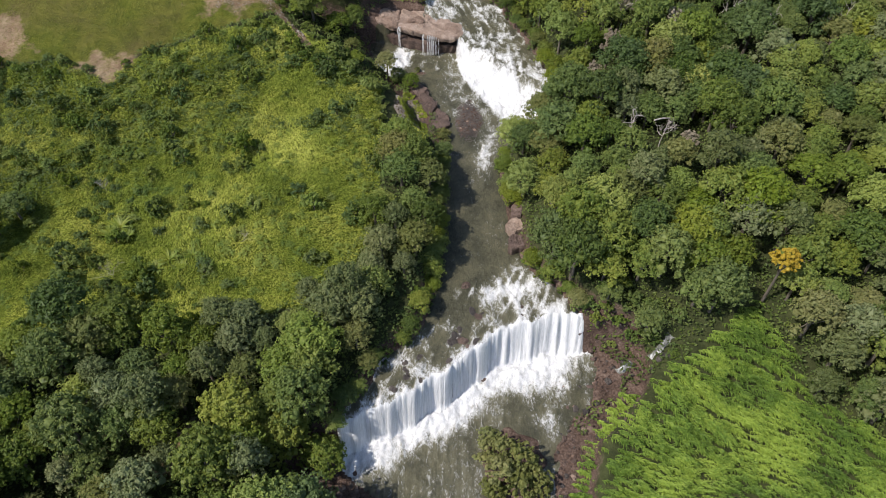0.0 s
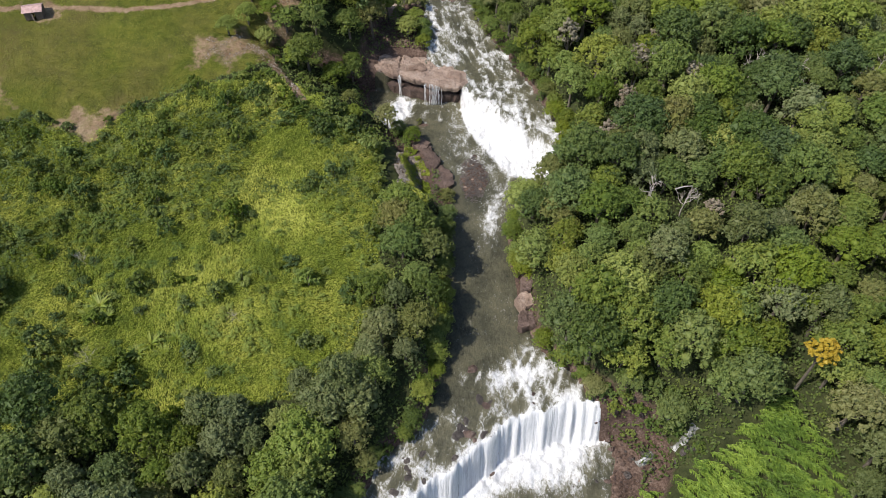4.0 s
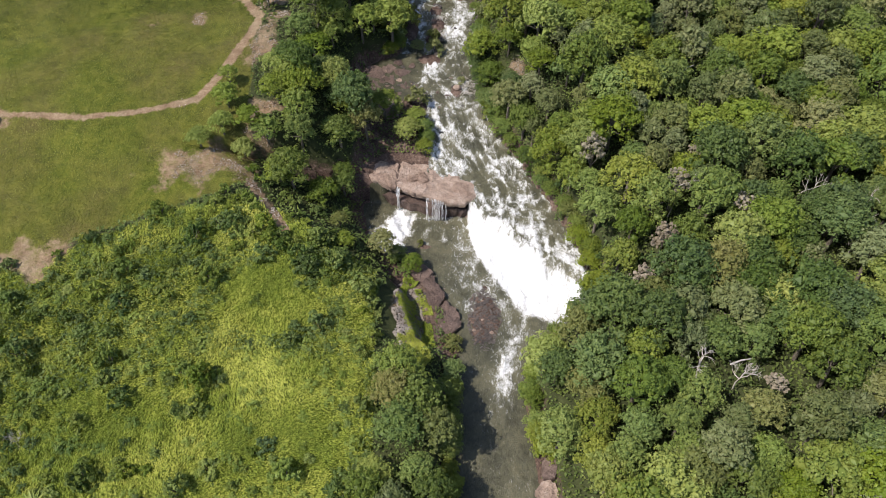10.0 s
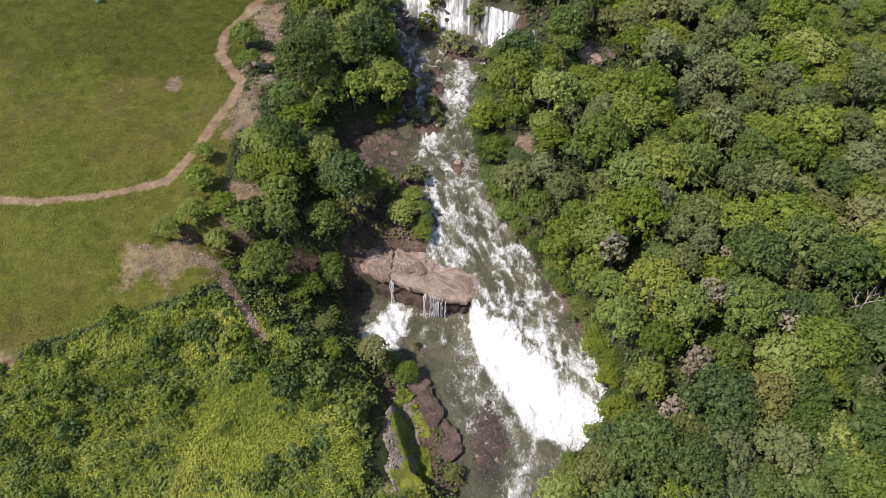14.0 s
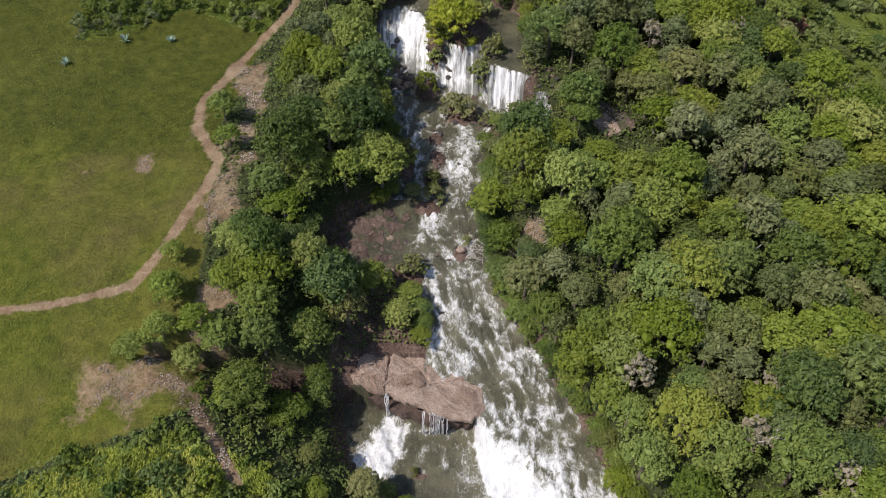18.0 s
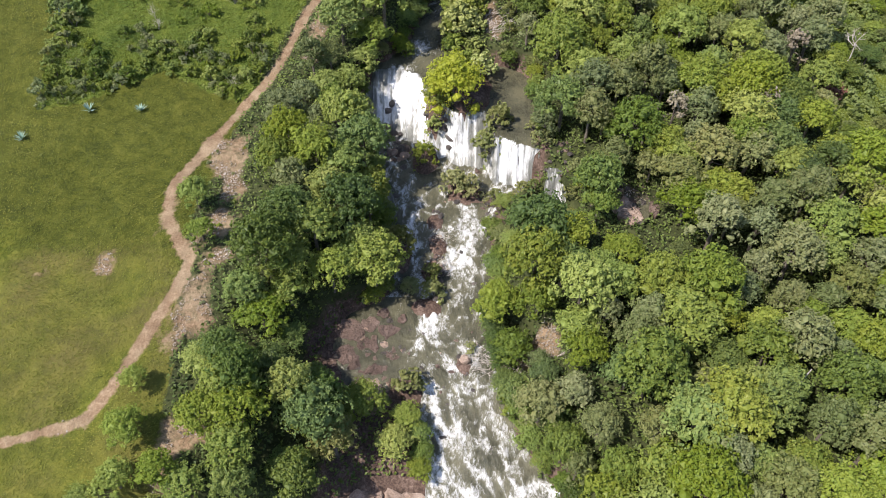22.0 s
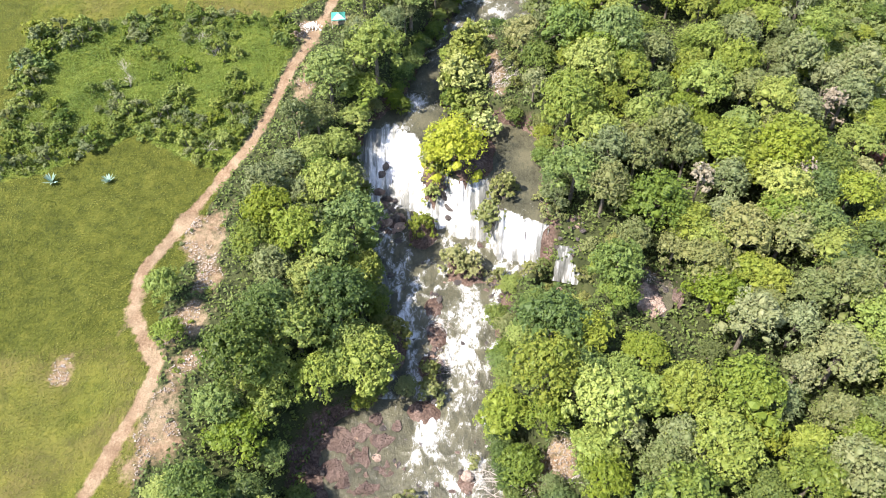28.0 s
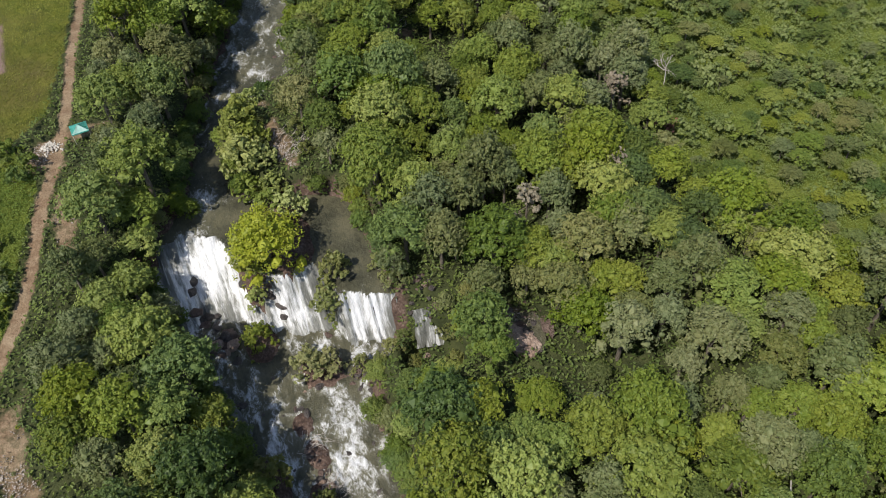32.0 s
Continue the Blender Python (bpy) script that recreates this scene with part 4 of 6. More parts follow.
def wooded(x, y):
    """Whether forest grows at a place, and how tall."""
    d = float(from_river(x, y))
    if d < 0.9 or not clear_of(x, y) or any(math.hypot(x - a, y - b) < 3.4 for a, b in LONE):
        return 0
    if x > float(bank(y, RIGHT_BANK)):
        if inside(x, y, CANES) or inside(x, y, SCRUB_R):
            return 0
        if any(math.hypot((x - cx) / rx, (y - cy) / ry) < 1 for cx, cy, rx, ry in LOW):
            return 0.42
        return 0.85 if d < 3 else 1.0
    if min(float(off_line(x, y, PATH_MAIN)), float(off_line(x, y, PATH_LOW))) < 3.6:
        return 0
    if any(inside(x, y, p) for p in (MEADOW, PATCH, FIELD, WEEDS, FIELD_TOP)):
        return 0
    if y > 158 and x < np.interp(y, [158, 168, 183, 196, 209, 223, 239, 250, 262, 290, 339, 380], [-34, -35, -38, -37, -34.5, -34.5, -35, -33, -26, -21, -12, -6]):
        return 0
    if 98 < y < 158 and x < np.interp(y, [98, 125, 140, 158], [-13, -12, -14, -22]):
        return 0
    if any(math.hypot((x - cx) / rx, (y - cy) / ry) < 1 for cx, cy, rx, ry in LOW):
        return 0.5
    tall = np.interp(y, [40, 70, 85, 125, 150, 170], [1.0, 0.95, 0.66, 0.62, 0.8, 1.0])
    return tall * (0.9 if d < 3 else 1.0)


def in_valley(x, y):
    """The stretch of forest near enough to the river to matter."""
    lo = np.interp(y, [30, 90, 150, 210, 300, 330, 346], [-78, -95, -117, -122, -114, -78, -50])
    hi = np.interp(y, [30, 90, 150, 220, 232, 270, 290, 302, 312, 322, 346], [78, 95, 117, 116, 124, 160, 142, 116, 66, 38, 26])
    return (lo < x) & (x < hi)


def plant_forest():
    rng = np.random.default_rng(5)
    for x, y in jitter(-112, 150, 34, 346, 6.3, rng):
        if not in_valley(x, y):
            continue
        tall = wooded(x, y)
        if not tall:
            continue
        left = x < 0 and y < 320
        # sunlight on this stretch is put in by choosing lighter leaf colours
        lit = x > 18 and y > 188
        pick = rng.uniform() + 0.3 * float(fbm(x * 0.03, y * 0.03, 71)) - (-0.22 if y < 95 and left else 0.0 if y < 95 else (-0.12 if y > 245 else 0.14) if left else -0.08 if x > 45 and y > 150 else 0.04)
        if x > 40 and y < 100:
            pick = pick * 0.6 if rng.uniform() < 0.6 else 0.8 + 0.3 * pick
        kinds = DEEP if pick < (0.05 if lit else 0.24) else ROUND if pick < (0.26 if lit else 0.54) else LIGHT if pick < (0.8 if lit else 0.76) else OLIVE if pick < 0.9 else GREY
        set_at(kinds, x, y, (0.4 + 0.6 * tall) * (0.84 + 0.58 * rng.uniform() ** 1.6), rng, tall=0.55 + 0.5 * tall)


def plant_banks():
    """Trees that lean out over both banks."""
    rng = np.random.default_rng(8)
    for line, way in ((LEFT_BANK, -1), (RIGHT_BANK, 1)):
        for y in np.arange(40, 340, 3.1):
            y = y + rng.uniform(-1, 1)
            x = float(bank(y, line)) + way * rng.uniform(0.3, 1.6)
            if not clear_of(x, y) or (way < 0 and 158 < y < 167) or (way > 0 and y < 73) or (way < 0 and y < 54) or (way > 0 and 222 < y < 238):
                continue
            for _ in range(2):
                by = y + rng.uniform(-1.5, 1.5)
                bx = float(bank(by, line)) + way * rng.uniform(0.2, 2.6)
                if clear_of(bx, by):
                    set_at(BUSHES_D if rng.uniform() < 0.55 else BUSHES_B, bx, by, rng.uniform(0.6, 1.2), rng)
            pick = rng.uniform()
            set_at(ROUND if pick < 0.5 else DEEP if pick < 0.68 else LIGHT if pick < 0.85 else OLIVE, x, y, rng.uniform(0.42, 0.66), rng, tall=0.8)


plant_forest()
plant_banks()


def plant_scrub():
    rng = np.random.default_rng(6)
    for x, y in jitter(-104, -8, 60, 160, 3.0, rng):      # slope between the meadow and the field
        if from_river(x, y) < 1.5 or not clear_of(x, y) or inside(x, y, FIELD) or off_line(x, y, PATH_LOW) < 1.4 or wooded(x, y):
            continue
        patchy = float(fbm(x * 0.06, y * 0.06, 81))
        edge = float(off_line(x, y, MEADOW + MEADOW[:1]))
        if inside(x, y, MEADOW):
            thick = 0.3 + 0.5 * math.exp(-edge / 4) + 0.8 * patchy
        elif inside(x, y, PATCH):
            thick = 0.05
        elif y < 72:
            continue
        else:
            thick = 0.85 - 0.35 * math.exp(-edge / 5) + 0.5 * patchy
        if rng.uniform() > thick:
            continue
        pick = rng.uniform()
        s = rng.uniform(0.6, 1.1) + 1.1 * rng.uniform() ** 3
        lush_or_shade = float(vnoise(x * 0.09, y * 0.09, 83))
        set_at(BUSHES_L if pick < 0.2 + 0.35 * lush_or_shade else BUSHES if pick < 0.68 else BUSHES_D, x, y, s, rng, tall=1.15 if s > 1.3 else 0.85)
    for x, y in jitter(-100, -34, 246, 300, 2.9, rng):    # weedy fallow plot, thick along its lower edge
        if not inside(x, y, WEEDS) or off_line(x, y, PATH_MAIN) < 2.5:
            continue
        edge = float(off_line(x, y, WEEDS[:5]))
        if rng.uniform() < (0.9 if edge < 9 else 0.42 + 0.6 * float(fbm(x * 0.07, y * 0.07, 85))) or x < -84:
            pick = rng.uniform()
            set_at(BUSHES_G if pick < 0.34 else BUSHES_L if pick < 0.62 else BUSHES, x, y, rng.uniform(0.8, 1.75) * (1.3 if x < -84 else 1), rng)


plant_scrub()


def plant_track_side():
    rng = np.random.default_rng(7)
    for x, y in jitter(-50, -36, 188, 262, 3.2, rng):
        if bare(x, y) > 0.35 and off_line(x, y, PATH_MAIN) > 2.2 and rng.uniform() < 0.5:
            set_at(BUSHES_G if rng.uniform() < 0.6 else BUSHES_L, x, y, rng.uniform(0.3, 0.62), rng, tall=0.8)


plant_track_side()


def grown_over(name, label, category, material, seed, box, count, test, low, high, size, wild=0.5, slim=0.62):
    """Ground cover too thick to count: leaf sprays over all of a stretch, in one mesh."""
    rng = np.random.default_rng(seed)
    x, y = rng.uniform(box[0], box[1], count), rng.uniform(box[2], box[3], count)
    keep = test(x, y)
    x, y = x[keep], y[keep]
    mound = np.clip(0.5 + 0.6 * fbm(x * 0.35, y * 0.35, seed) + 0.4 * vnoise(x * 0.13, y * 0.13, seed + 9), 0.05, 1.3)
    z = ground_z(x, y) + (low + (high - low) * mound) * rng.uniform(0.55, 1.0, len(x))
    up = np.tile(np.array([-0.15, 0, 1.0]), (len(x), 1))
    turn = 0.9 + 1.6 * vnoise(x * 0.06, y * 0.06, seed + 3)
    lean = None if slim > 0.5 else np.stack([np.cos(turn), np.sin(turn), np.full(len(x), 0.55)], 1)
    v, f = leaves(rng, np.stack([x, y, z], 1), up, size, 0.3, wild, slim, lean)
    tagged(new(name, raw_mesh(name, v, f, material)), label, category, kind="stuff")


def any_in(x, y, polys):
    res = np.zeros(len(x), bool)
    for p in polys:
        res |= inside(x, y, p)
    return res


def open_ground(x, y):
    return (from_river(x, y) > 1.0) & (bare(x, y) < 0.5)


ROCKY = [(-9, 133, 6, 12.5), (30, 69, 5, 6), (23, 51, 3.5, 9), (-17, 46.5, 9, 4), (-10, 168, 11, 7), (-15.5, 194, 8.5, 9.5), (33, 220, 3, 4)]


def under_trees(x, y):
    rest = ~any_in(x, y, (MEADOW, PATCH, FIELD, WEEDS, FIELD_TOP, CANES, SCRUB_R))
    ok = rest & (from_river(x, y) > 0.5) & (bare(x, y) < 0.4)
    for cx, cy, rx, ry in ROCKY:
        ok &= np.hypot((x - cx) / rx, (y - cy) / ry) > 0.9
    return ok


grown_over("rank_grass", "tall light-green rank grass with weeds over the slope", "grass", GRASS, 301, (-104, -12, 66, 150), 420000,
           lambda x, y: any_in(x, y, (SLOPE,)) & open_ground(x, y), 0.05, 1.2, 0.24, 0.4, 0.17)
grown_over("weed_cover", "rank green weeds over the fallow plot", "weeds", WEED, 302, (-100, -18, 243, 345), 260000,
           lambda x, y: any_in(x, y, (WEEDS,)) & open_ground(x, y), 0.05, 0.9, 0.14, 0.55)
grown_over("rank_pasture", "yellow-green grass on the upper pasture", "grass", PASTURE, 309, (-100, -18, 280, 360), 60000,
           lambda x, y: any_in(x, y, (FIELD_TOP,)) & open_ground(x, y), 0.0, 0.4, 0.2, 0.45, 0.25)
grown_over("scrub_cover", "low light-green scrub beyond the forest", "scrub", SCRUB, 303, (70, 165, 190, 320), 170000,
           lambda x, y: any_in(x, y, (SCRUB_R,)) & open_ground(x, y), 0.05, 1.9, 0.14, 0.55)
# The part of the field whose grass carries the painted cloud shade.
def shaded_field(x, y):
    return any_in(x, y, (FIELD,)) & open_ground(x, y) & (y + 14 * fbm(x * 0.05, y * 0.05, 95) + 34 * vnoise(x * 3.1, y * 3.1, 96) > 207)


grown_over("pasture_grass", "short yellow-green pasture grass", "grass", PASTURE, 304, (-118, -38, 132, 215), 90000,
           lambda x, y: any_in(x, y, (FIELD,)) & open_ground(x, y) & ~shaded_field(x, y), 0.0, 0.14, 0.17, 0.4, 0.25)
grown_over("lush_pasture", "pasture grass with a cloud's shade put into its darker green", "grass", SHADED_PASTURE, 308, (-118, -38, 185, 345), 120000, shaded_field, 0.0, 0.2, 0.17, 0.45, 0.25)
grown_over("undergrowth", "dense green undergrowth beneath the forest trees", "undergrowth", UNDER, 305, (-112, 150, 36, 340), 330000, under_trees, 0.1, 1.6, 0.3, 0.5)


grown_over("bank_grass", "tall yellowing grass on the strip above the pool", "grass", GRASS, 310, (-13, -2, 117, 144), 42000,
           lambda x, y: (np.hypot((x + 7.4 + 0.06 * (y - 131)) / 3.3, (y - 131) / 12.5) < 1 + 0.2 * vnoise(x * 0.7, y * 0.7, 97)) & (fbm(x * 0.3, y * 0.3, 98) > -0.5), 0.05, 0.9, 0.22, 0.4, 0.2)


def on_bare(x, y):
    return (bare(x, y) > 0.5) & (off_line(x, y, PATH_MAIN) > 1.5) & (off_line(x, y, PATH_HUT) > 0.8) & (from_river(x, y) > 0.3) & (fbm(x * 0.3, y * 0.3, 93) > -0.1)


grown_over("dry_straw", "pale dry straw and dead grass on bare ground", "straw", STRAW, 306, (-64, -4, 120, 295), 130000, on_bare, 0.02, 0.3, 0.15, 0.6)
grown_over("dry_straw", "pale dry straw on the strip above the pool", "straw", STRAW, 311, (-13, -3, 117, 144), 14000,
           lambda x, y: np.hypot((x + 8.6 + 0.04 * (y - 131)) / 2.6, (y - 131) / 12) < 1 + 0.2 * vnoise(x * 0.7, y * 0.7, 99), 0.05, 0.6, 0.2, 0.5)
grown_over("dry_straw", "pale dry straw and brushwood on the river bank", "straw", STRAW, 307, (4, 48, 186, 302), 70000, on_bare, 0.02, 0.5, 0.17, 0.6)


def scrub_bushes():
    """Low bushes massed over the clearing beyond the forest."""
    rng = np.random.default_rng(9)
    kinds = [crown_arrays(np.random.default_rng(280 + k), 1.7, 1.5, 8, 60, 0.14, 0.2)[:2] for k in range(3)]
    pieces = []
    for x, y in jitter(70, 150, 192, 330, 3.4, rng):
        if inside(x, y, SCRUB_R) and rng.uniform() < 0.62 + 0.5 * float(fbm(x * 0.05, y * 0.05, 78)):
            v, f = kinds[rng.integers(3)]
            w, s = rng.uniform(0, 6.28), rng.uniform(0.6, 2.1)
            c, q = math.cos(w) * s, math.sin(w) * s
            pieces.append((np.stack([v[:, 0] * c - v[:, 1] * q + x, v[:, 0] * q + v[:, 1] * c + y, v[:, 2] * s + float(ground_z(x, y))], 1), f))
    low = []
    for x, y in jitter(-100, -12, 62, 152, 2.7, rng):      # mounds of weeds over the slope by the river
        if any(inside(x, y, p) for p in (MEADOW, SLOPE)) and from_river(x, y) > 2 and off_line(x, y, PATH_LOW) > 1.6 and clear_of(x, y) and not inside(x, y, PATCH) and rng.uniform() < 0.42 + 0.5 * float(fbm(x * 0.08, y * 0.08, 79)):
            v, f = kinds[rng.integers(3)]
            w, s = rng.uniform(0, 6.28), rng.uniform(0.45, 1.15)
            c, q = math.cos(w) * s, math.sin(w) * s
            low.append((np.stack([v[:, 0] * c - v[:, 1] * q + x, v[:, 0] * q + v[:, 1] * c + y, v[:, 2] * s * 0.7 - 0.1 + float(ground_z(x, y))], 1), f))
    v, f = joined(low)
    tagged(new("weed_mounds", raw_mesh("weed_mounds", v, f, MOUND)), "lumpy mounds of light-green creepers and weeds on the slope", "weeds", kind="stuff")
    for x, y in jitter(72, 160, 195, 320, 5.8, rng):
        if inside(x, y, SCRUB_R) and rng.uniform() < 0.5 + 0.6 * float(fbm(x * 0.04, y * 0.04, 77)):
            pick = rng.uniform()
            set_at(LIGHT if pick < 0.4 else OLIVE if pick < 0.6 else DEEP if pick < 0.8 else GREY, x, y, rng.uniform(0.35, 0.72), rng, tall=0.75)
    v, f = joined(pieces)
    tagged(new("scrub_bushes", raw_mesh("scrub_bushes", v, f, SCRUB)), "light-green bushes massed over the far clearing", "scrub", kind="stuff")


scrub_bushes()


def cane_thicket():
    """Arching cane plumes that droop downhill in rows, each a spine with leaves to both sides."""
    rng = np.random.default_rng(12)
    n, k = 5600, 36
    x, y = rng.uniform(18, 96, n), rng.uniform(22, 82, n)
    keep = inside(x, y, CANES) & (from_river(x, y) > 1)
    x, y = x[keep], y[keep]
    n = len(x)
    turn = -0.4 - 0.45 * step((y - 44) / 26) + 0.3 * vnoise(x * 0.07, y * 0.07, 23) + rng.normal(0, 0.16, n)
    size = rng.uniform(2.4, 4.2, n)
    row = vnoise((x + y) * 0.42, (x - y) * 0.1, 22)
    base = ground_z(x, y) + 0.9 + 1.2 * fbm(x * 0.16, y * 0.16, 21) + 1.3 * row + rng.uniform(-0.9, 0.7, n)
    s = np.tile((np.arange(k) + 1.0) / k, (n, 1)) + rng.normal(0, 0.02, (n, k))
    way = np.stack([np.cos(turn), np.sin(turn)], 1)
    run = size[:, None] * s * 0.85
    at = np.stack([x[:, None] + way[:, :1] * run, y[:, None] + way[:, 1:] * run, base[:, None] + size[:, None] * (0.95 * s - 0.85 * s * s)], 2).reshape(-1, 3)
    hand = np.tile(np.where(np.arange(k) % 2, 1.0, -1.0), n)
    angle = np.repeat(turn, k) + hand * rng.uniform(0.25, 0.95, n * k)
    m = n * k
    d = np.stack([np.cos(angle), np.sin(angle), rng.uniform(0.0, 0.5, m)], 1)
    side = np.stack([-np.sin(angle), np.cos(angle), rng.normal(0, 0.35, m)], 1)
    ln, wd = rng.uniform(0.45, 0.95, (m, 1)), rng.uniform(0.045, 0.08, (m, 1))
    mid, tip = at + d * ln * 0.55, at + d * ln + np.array([0, 0, -0.6]) * ln
    v = np.stack([at - side * wd * 0.5, at + side * wd * 0.5, mid - side * wd, mid + side * wd, tip - side * wd * 0.15, tip + side * wd * 0.15], 1).reshape(-1, 3)
    b = np.arange(m)[:, None] * 6
    f = np.concatenate([b + np.array([0, 1, 3, 2]), b + np.array([2, 3, 5, 4])])
    tagged(new("cane_thicket", raw_mesh("cane_thicket", v, f, CANE)), "dense bright-green arching cane thicket on the bank", "cane", kind="stuff")


cane_thicket()


def far_woods():
    """The forest that goes on past the valley's edges, as one canopy."""
    rng = np.random.default_rng(13)
    kinds = [crown_arrays(np.random.default_rng(290 + k), 5.0, 3.2, 7, 40, 0.42, 5.4)[:2] for k in range(4)]
    pieces = []
    x, y = np.array(list(jitter(-190, 210, -60, 430, 7.6, rng))).T
    keep = ~(in_valley(x, y) & (y > 34) & (y < 346)) & (from_river(x, y) > 4)
    keep &= ~any_in(x, y, (FIELD, WEEDS, FIELD_TOP, PLOUGH, CANES, SCRUB_R, SLOPE, MEADOW))
    keep &= (x > bank(y, LEFT_BANK)) | (y < 120) | (off_line(x, y, PATH_MAIN) > 90)
    x, y = x[keep], y[keep]
    for x, y, z in zip(x, y, ground_z(x, y)):
        v, f = kinds[rng.integers(4)]
        w, s = rng.uniform(0, 6.28), rng.uniform(0.75, 1.2)
        c, q = math.cos(w) * s, math.sin(w) * s
        pieces.append((np.stack([v[:, 0] * c - v[:, 1] * q + x, v[:, 0] * q + v[:, 1] * c + y, v[:, 2] * s + z], 1), f))
    v, f = joined(pieces)
    tagged(new("far_woods", raw_mesh("far_woods", v, f, UNDER)), "dense green forest canopy beyond the valley", "forest", kind="stuff")


far_woods()


# ---- rocks ----
def rock_mesh(seed, material, flat=0.65, net=None):
    rng = np.random.default_rng(seed)
    v, f = net or BALL2
    v = v.copy()
    for _ in range(9):                                   # cut to facets
        d = rng.normal(0, 1, 3)
        d /= np.linalg.norm(d)
        over = np.maximum(v @ d - rng.uniform(0.55, 0.85), 0)
        v = v - over[:, None] * d
    v *= 1 + 0.06 * rng.normal(0, 1, (len(v), 1))
    return raw_mesh("boulder", v * np.array([1, rng.uniform(0.65, 1), flat]), f, material)


BOULDER_MESHES = [rock_mesh(400 + k, (ROCK, ROCK_RED, ROCK)[k % 3]) for k in range(6)]
PALE_MESHES = [rock_mesh(420 + k, ROCK_PALE, 0.5) for k in range(3)]


def put_boulder(x, y, size, rng, pale=False, lift=0.1, label="", z=None):
    me = (PALE_MESHES if pale else BOULDER_MESHES)[rng.integers(3 if pale else 6)]
    ob = new("boulder", me)
    base = max(float(ground_z(x, y)), float(level(x, y)) - 0.5 * size if from_river(x, y) < 0 else -99) if z is None else z
    ob.matrix_basis = pose(x, y, base + lift * size, rng.uniform(-12, 12), rng.uniform(-12, 12), rng.uniform(0, 360)) @ Matrix.Diagonal((size, size, size, 1))
    return tagged(ob, label or ("pale dry boulder on the river rocks" if pale else "dark wet river boulder"), "boulder", "river boulders")


def scatter_boulders():
    rng = np.random.default_rng(14)
    beds = [((29, 66), (7, 10), 34, 0.4, 1.1), ((23, 50), (3, 9), 20, 0.3, 0.9), ((-17, 47), (9, 3.5), 22, 0.3, 0.8), ((6.0, 134), (3.0, 7.2), 34, 0.25, 0.6),
            ((-5, 136), (4, 9), 16, 0.3, 0.7), ((-14, 194), (8, 8), 34, 0.3, 1.0), ((-4.4, 213), (2.4, 8), 16, 0.4, 1.0), ((7, 226.5), (2.5, 2.5), 14, 0.3, 0.8),
            ((-2.6, 246), (1.2, 3), 5, 0.5, 1.0), ((-12.5, 245.5), (2.6, 5), 20, 0.6, 1.5), ((8, 241), (2, 3), 5, 0.5, 0.9), ((38, 71), (6, 2.5), 12, 0.4, 0.9), ((32, 221), (4, 5), 12, 0.4, 1.1),
            ((21, 233), (2.5, 4), 16, 0.4, 0.9), ((17, 226), (2.5, 2.5), 8, 0.3, 0.8), ((12, 300), (8, 9), 16, 0.3, 0.9), ((4, 73), (4, 5), 5, 0.6, 1.4), ((-6, 229), (5, 5), 9, 0.4, 0.9), ((0, 192), (4, 9), 8, 0.4, 0.9)]
    for (cx, cy), (rx, ry), count, lo, hi in beds:
        for _ in range(count):
            r, w = math.sqrt(rng.uniform()), rng.uniform(0, 6.283)
            put_boulder(cx + rx * r * math.cos(w), cy + ry * r * math.sin(w), rng.uniform(lo, hi) ** 1.2, rng, rng.uniform() < 0.22)
    for x, y, s in ((4.5, 84.4, 1.7), (3.8, 72.2, 1.5), (6.4, 72, 1.2), (7.8, 68.5, 0.9), (-17, 198, 1.3), (-12.6, 196.5, 1.1), (-15.2, 189.5, 1.3), (-16, 199.5, 0.9), (-3.2, 247.3, 1.0), (-1.2, 243.5, 1.0), (1.2, 193.4, 1.2), (-13.4, 250, 1.5), (-12.6, 247.5, 1.4)):
        put_boulder(x, y, s, rng, y > 186 and y < 200, 0.25)


scatter_boulders()


def gravel(label, material, seed, beds):
    rng = np.random.default_rng(seed)
    tv, tf = BALL0
    pieces = []
    for (cx, cy), (rx, ry), count in beds:
        for _ in range(count):
            r, w = math.sqrt(rng.uniform()), rng.uniform(0, 6.283)
            x, y = cx + rx * r * math.cos(w), cy + ry * r * math.sin(w)
            s = rng.uniform(0.1, 0.33)
            pieces.append((tv * s * np.array([1, rng.uniform(0.6, 1), 0.6]) * (1 + 0.18 * rng.normal(0, 1, (12, 1))) + (x, y, float(ground_z(x, y)) + 0.05), tf))
    v, f = joined(pieces)
    tagged(new("river_stones", raw_mesh("river_stones", v, f, material)), label, "stones", kind="stuff")


gravel("reddish-brown loose stones along the river banks", ROCK_RED, 15, (((29, 66), (8, 11), 500), ((22.5, 50), (3, 10), 260), ((-17, 47), (9, 4), 420), ((-5, 136), (4, 10), 220), ((-14, 194), (9, 8.5), 420), ((-4.4, 213), (2.4, 8), 160), ((33, 221), (4, 5), 120), ((13, 298), (7, 10), 160)))
gravel("dark wet stones of a gravel bar in the river", ROCK, 16, (((6.0, 134), (3.4, 7.6), 700), ((0, 192), (4, 8), 120), ((7, 227), (3, 3), 160)))


